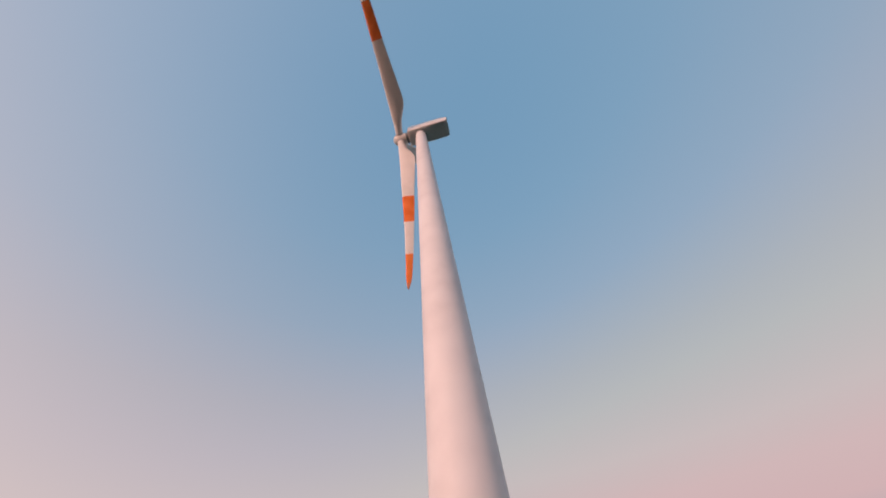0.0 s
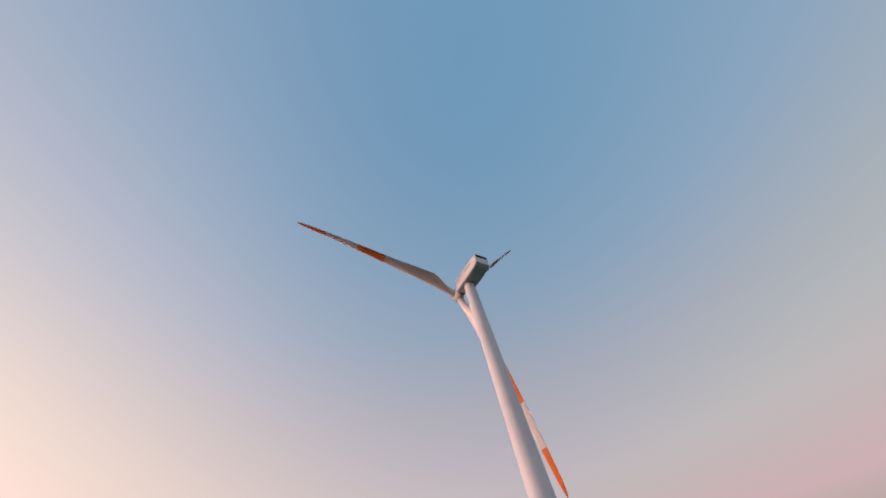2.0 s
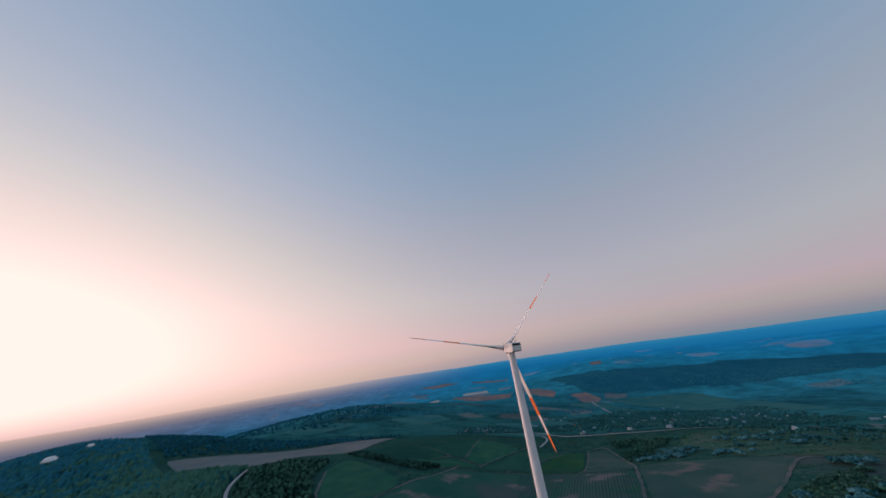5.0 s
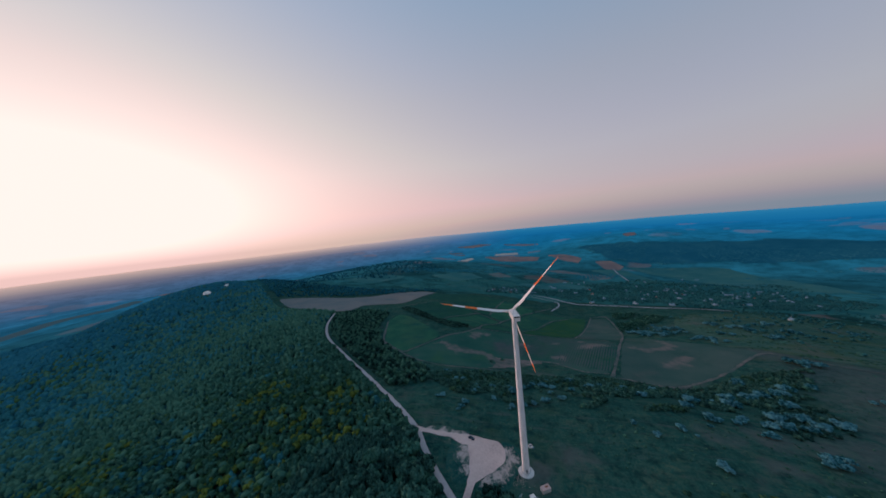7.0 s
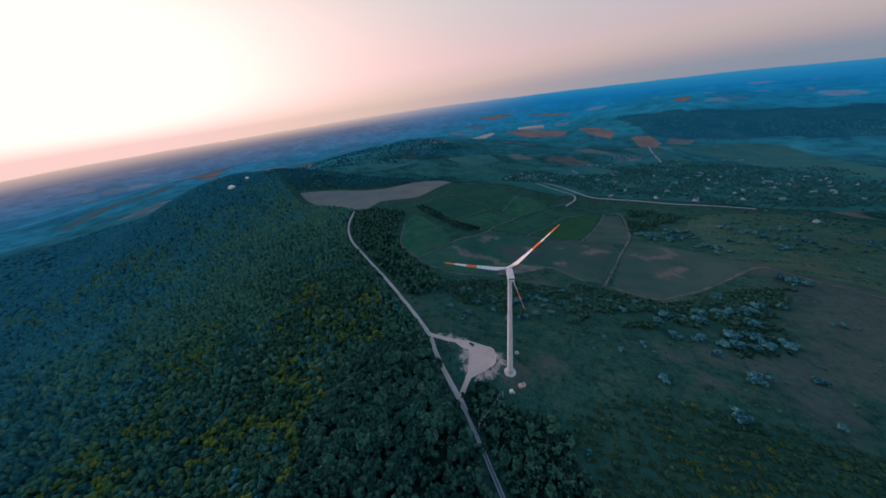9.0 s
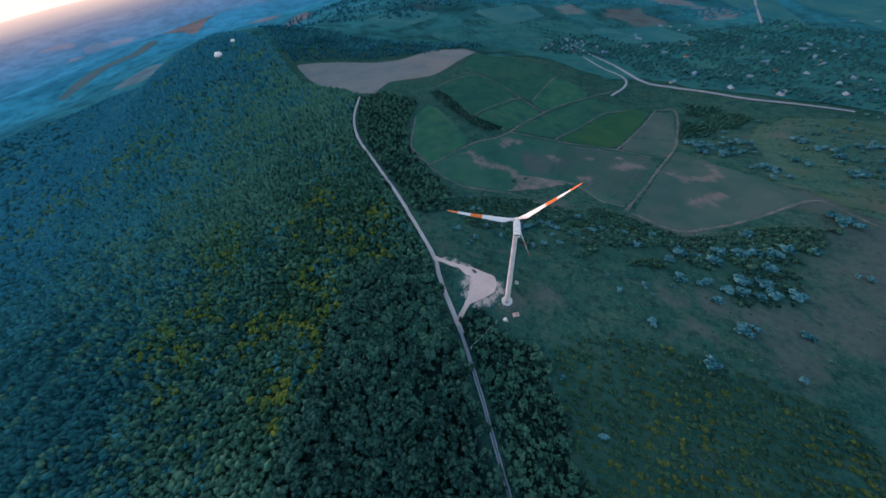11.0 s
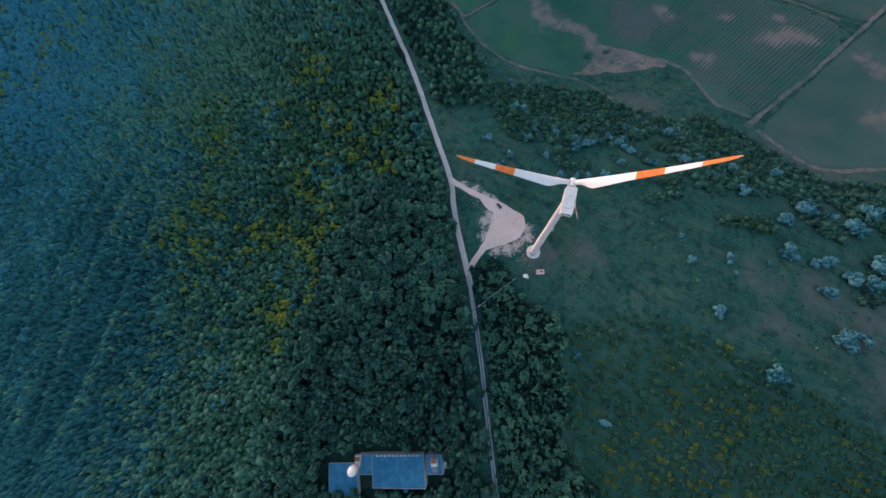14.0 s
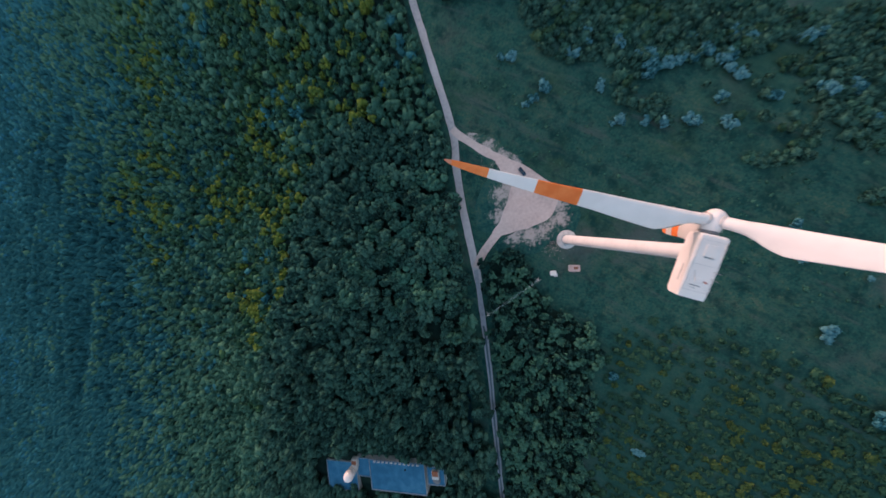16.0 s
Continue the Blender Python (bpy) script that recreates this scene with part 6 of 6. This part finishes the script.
def lodge():
    gz = float(ground(-55, -162))
    t = thing("lodge", -52.2, -161.2, gz, "flat-roofed lodge with blue-grey roof terraces and two stair towers", "building", turn=20.5)
    h = 6.5

    def block(nm, sx, sy, hz, x, y, roof=ROOF_BLUE, label=""):
        w = part(nm, box(sx, sy, hz + 3, x, y, -3, 0.05), PLASTER, t, label)
        part("flat_roof", box(sx - 0.7, sy - 0.7, 0.12, x, y, hz + 0.004), roof, w)
        b = bmesh.new()
        for cx, cy, lx, ly in ((x, y - sy / 2 + 0.15, sx, 0.3), (x, y + sy / 2 - 0.15, sx, 0.3), (x - sx / 2 + 0.15, y, 0.3, sy - 0.6), (x + sx / 2 - 0.15, y, 0.3, sy - 0.6)):
            box(lx, ly, 0.55, cx, cy, hz, 0.03, 1, b)
        part("parapet", b, PARAPET, w)
        return w
    main = block("main_block", 36, 19.5, h, -2, -2.0, label="main block under a wide blue-grey roof")
    west = block("west_wing", 9, 12, h - 0.8, -24.8, 1.5)
    east = block("east_tower", 10.5, 11, h + 1.6, 23.2, 2.5)
    block("west_terrace", 22, 20, 1.6, -43.5, -9.5, label="low terrace paved in blue-grey")
    part("rooftop_hut", box(4.2, 4.6, 2.2, 23.4, 4.4, h + 1.6, 0.1), PLASTER, east)
    part("hut_roof", box(3.6, 3.2, 0.25, 23.4, 5.6, h + 3.8, 0.05), TILE_RED, east)
    part("round_skylight", lathe([(2.3, 0), (2.3, 0.5), (1.6, 1.0), (0.2, 1.2)], 24), GREY, east, m=pose(23.4, 0.2, h + 1.65))
    part("balcony", box(1.6, 4.0, 0.3, 29.4, 1.0, h - 1.2, 0.04), CONCRETE, east)
    part("balcony_box", box(1.2, 1.4, 1.1, 30.2, 2.0, h - 0.9, 0.05), WHITE, east)
    # stair tower with a white ball on top
    tw = part("ball_tower", lathe([(2.5, -3), (2.5, 9.5), (2.8, 9.6), (2.8, 10.4), (2.3, 10.5)], 28), PLASTER, t, m=pose(-31.0, 1.0, 0))
    part("white_ball", lathe([(3.1 * math.sin(a), 12.9 - 3.1 * math.cos(a)) for a in np.linspace(0.5, 3.1, 14)], 28), WHITE, tw, "white ball cover on the tower", smooth=True)
    part("tower_hut", box(3.6, 5.5, 3.0, 1.4, 4.0, 5.4, 0.08), PLASTER, tw)
    part("hut_lid", box(3.2, 2.4, 0.25, 1.4, 4.8, 8.4, 0.05), TILE_RED, tw)
    # row of small merlons along the far roof edge, each a block
    for k in range(11):
        part("merlon", box(1.5, 0.5, 0.8, -16.0 + 2.8 * k, 7.1, h + 0.55, 0.05), CONCRETE, main)
    part("roof_vent", box(0.7, 0.7, 0.7, 3.5, 3.0, h + 0.1, 0.06), DARK, main)
    part("front_stair", box(3.0, 7.0, 3.2, 0.5, -13.6, -2.0, 0.05), ROOF_BLUE, main)
    for k in range(8):
        win = part("window", box(2.0, 0.14, 1.8, -13 + 3.7 * k, -10.3, 2.4), GLASS, main)
        part("window_sill", box(2.2, 0.3, 0.1, -13 + 3.7 * k, -10.4, 2.28), CONCRETE, win)
    return t


lodge()

# by the turbine: kiosk, container, poles, car ----------------------------------------------------


def on_ground(x, y):
    return float(ground(x, y))


def kiosk():
    t = thing("transformer_kiosk", -1.8, -18.6, on_ground(-1.8, -18.6), "small white transformer kiosk near the turbine", "kiosk", turn=20)
    part("plinth", box(2.9, 2.3, 0.5, 0, 0, -0.25, 0.03), CONCRETE, t)
    part("cabinet", box(2.5, 1.9, 2.1, 0, 0, 0.25, 0.05), WHITE, t)
    part("roof", box(2.9, 2.3, 0.22, 0, 0, 2.35, 0.07), WHITE, t)
    part("annex", box(1.6, 1.5, 1.5, 1.3, -1.2, 0.0, 0.06), LIGHT_GREY, t, "low grey annex box")
    for x in (-0.6, 0.6):
        d = part("door", box(1.1, 0.05, 1.8, x, -0.97, 0.35, 0.02), WHITE, t)
        part("vent", box(0.7, 0.03, 0.4, x, -1.0, 1.5), GREY, d)
        part("handle", box(0.05, 0.06, 0.2, x * 0.3, -1.02, 1.2, 0.01), STEEL, d)


def container():
    t = thing("storage_container", 7.4, -13.3, on_ground(7.4, -13.3), "small pinkish-topped storage container on the grass", "container", turn=16)
    part("body", box(5.3, 3.2, 2.1, 0, 0, 0.12, 0.05), PLASTER, t)
    part("lid", box(5.4, 3.3, 0.12, 0, 0, 2.22, 0.04), RUST_TOP, t, "faded pinkish lid")
    for k in range(12):
        part("rib", box(0.12, 0.05, 1.9, -2.4 + 0.436 * k, -1.63, 0.2, 0.015, 1), PLASTER, t)
    part("lid_patch", box(2.0, 1.2, 0.03, 0.7, 0.2, 2.34, 0.01), TILE_RED, t, "rusty patch on the lid")
    for x in (-2.2, 2.2):
        part("skid", box(0.2, 3.2, 0.16, x, 0, -0.03, 0.02), GREY, t)


def pole(x, y, turn, label):
    t = thing("power_pole", x, y, on_ground(x, y), label, "power pole", turn=turn, group="power poles")
    part("post", rod((-0.9, 0, -0.4), (0, 0, 8.6), 0.15, 10, r2=0.11), WOOD, t)
    part("post", rod((0.9, 0, -0.4), (0.05, 0, 8.6), 0.15, 10, r2=0.11), WOOD, t)
    part("cross_arm", box(2.4, 0.14, 0.14, 0, 0, 8.3, 0.02), STEEL, t)
    for k in (-1.05, 0, 1.05):
        part("insulator", lathe([(0.05, 0), (0.1, 0.08), (0.06, 0.14), (0.1, 0.2), (0.04, 0.3)], 10), WHITE, t, m=pose(k, 0, 8.44))
    part("brace", box(1.0, 0.08, 0.08, 0, 0, 4.2, 0.01), STEEL, t)


WIRE = mat("bare_aluminium_wire", two((0.40, 0.56, 0.58), (0.52, 0.66, 0.68)), 2.0, 0.5)


def wires(p, q, sag, label):
    t = thing("power_line", 0, 0, 0, label, "power line")
    d = Vector((q[0] - p[0], q[1] - p[1], 0)).normalized()
    s = Vector((-d.y, d.x, 0))
    for k in (-0.4, 0, 0.4):
        b = bmesh.new()
        a0, a1 = Vector(p) + s * k, Vector(q) + s * k
        pts = [a0.lerp(a1, u) - Vector((0, 0, sag * 4 * u * (1 - u))) for u in np.linspace(0, 1, 9)]
        for u, w in zip(pts, pts[1:]):
            rod(u, w, 0.022, 5, b)
        part("wire", b, WIRE, t)


kiosk()
container()
POLES = [(-9.0, -23.5), (-28.2, -48.0)]
pole(*POLES[0], 35, "A-shaped wooden power pole beside the copse")
pole(*POLES[1], 35, "A-shaped wooden power pole beside the gravel road")
tops = [(a, b, on_ground(a, b) + 8.72) for a, b in POLES]
wires(tops[0], tops[1], 0.6, "three thin wires between two power poles")


def well():
    t = thing("cable_well", 9, 20, on_ground(9, 20), "small round cable well with a pale rim in the grass", "well")
    part("ring", lathe([(1.6, -0.5), (1.6, 0.7), (1.45, 0.8), (1.05, 0.78), (1.0, 0.3)], 28), CONCRETE, t)
    part("cover", lathe([(1.02, 0.35), (1.02, 0.45), (0.2, 0.5)], 24), CAR_PAINT, t, "dark round cover")
    part("step_box", box(0.9, 0.7, 0.6, 1.5, -1.3, -0.1, 0.04), ROOF_PALE, t)
    part("cover_handle", box(0.35, 0.06, 0.08, 0, 0, 0.5, 0.02), STEEL, t)


well()


def car():
    x, y = -31.2, 28.4
    t = thing("car", x, y, float(lift(x, y, 0.2)), "dark blue-grey car parked on the gravel pad", "car", turn=-38)
    t.scale = (1.12, 1.12, 1.12)
    b = bmesh.new()
    prof = [(-2.15, 0.35), (-2.2, 0.75), (-2.05, 0.98), (-1.2, 1.02), (0.55, 1.0), (1.75, 0.9), (2.15, 0.72), (2.18, 0.4)]
    L = [[b.verts.new((px, s * (0.86 if pz > 0.5 else 0.82), pz)) for px, pz in prof] for s in (-1, 1)]
    n = len(prof)
    for k in range(n):
        b.faces.new((L[0][k], L[0][(k + 1) % n], L[1][(k + 1) % n], L[1][k]))
    b.faces.new(L[0][::-1])
    b.faces.new(L[1])
    bmesh.ops.recalc_face_normals(b, faces=b.faces[:])
    bmesh.ops.bevel(b, geom=b.edges[:], offset=0.07, segments=2, affect="EDGES")
    part("body", b, CAR_PAINT, t)
    b = bmesh.new()
    rings = [[b.verts.new((px, s * w, pz)) for px, w, pz in ((-1.75, 0.78, 1.0), (-1.3, 0.64, 1.46), (0.05, 0.64, 1.48), (0.85, 0.78, 1.0))] for s in (-1, 1)]
    for k in range(3):
        b.faces.new((rings[0][k], rings[0][k + 1], rings[1][k + 1], rings[1][k]))
    b.faces.new(rings[0][::-1])
    b.faces.new(rings[1])
    bmesh.ops.recalc_face_normals(b, faces=b.faces[:])
    part("windows", b, GLASS, t)
    part("roof", box(1.3, 1.24, 0.05, -0.62, 0, 1.475, 0.02), CAR_PAINT, t)
    for wx in (-1.35, 1.35):
        for s in (-1, 1):
            wh = part("wheel", lathe([(0.2, -0.1), (0.32, -0.1), (0.335, 0), (0.32, 0.1), (0.2, 0.1)], 20), TYRE, t, m=pose(wx, s * 0.78, 0.33, 90))
            part("rim", lathe([(0.05, -0.105), (0.19, -0.105), (0.2, 0.105), (0.05, 0.105)], 14), STEEL, wh)
    for s in (-1, 1):
        part("headlight", box(0.1, 0.32, 0.14, 2.12, s * 0.6, 0.66, 0.03), GLASS, t)
        part("tail_light", box(0.06, 0.26, 0.16, -2.16, s * 0.66, 0.74, 0.02), TILE_RED, t)


car()

# pale gravel spilled over the grass round the pad
for k, poly in enumerate(([(-50, 4), (-50, 20), (-43, 29), (-28, 25), (-28, 12), (-30, 6), (-33, -6), (-45, -7)], [(-36, -14), (-22, 1), (-14, 6), (-5, -1), (-14, -12), (-26, -16)], [(-14, 6), (-12, 26), (-3, 24), (4, 12), (0, -2), (-9, -3)], [(-68, 44), (-56, 42), (-44, 38), (-30, 34), (-40, 29), (-52, 29), (-62, 36)])):
    field("gravel_spill_%d" % (k + 1), poly, SPILL, "thin pale gravel spilled over the grass", 0.12, 30, 2.4, "gravel")
V, F, n = [], [], 0
for cx, cy, sx, sy, cnt in ((-39, 12, 5, 8, 520), (-21, -2.5, 8, 4, 420), (-7, 9, 5, 7, 520), (-44, 31, 8, 3, 260), (-6, -4, 6, 5, 260)):
    for _ in range(cnt):
        px, py = cx + RNG.normal() * sx * 0.6, cy + RNG.normal() * sy * 0.6
        s = 0.05 + 0.13 * RNG.rand() ** 2
        v = ICO1[0] * (0.8 + 0.4 * RNG.rand(12, 1)) * np.array([s * (1 + RNG.rand()), s * (0.7 + 0.6 * RNG.rand()), s * 0.4]) + (px, py, float(lift(px, py, 0.04)))
        V.append(v)
        F.append(ICO1[1] + n)
        n += 12
tagged(new("spilled_stones", mesh_of("spilled_stones", np.concatenate(V), np.concatenate(F), GRAVEL)), "pale loose stones spilled round the gravel pad", "stones", kind="stuff")
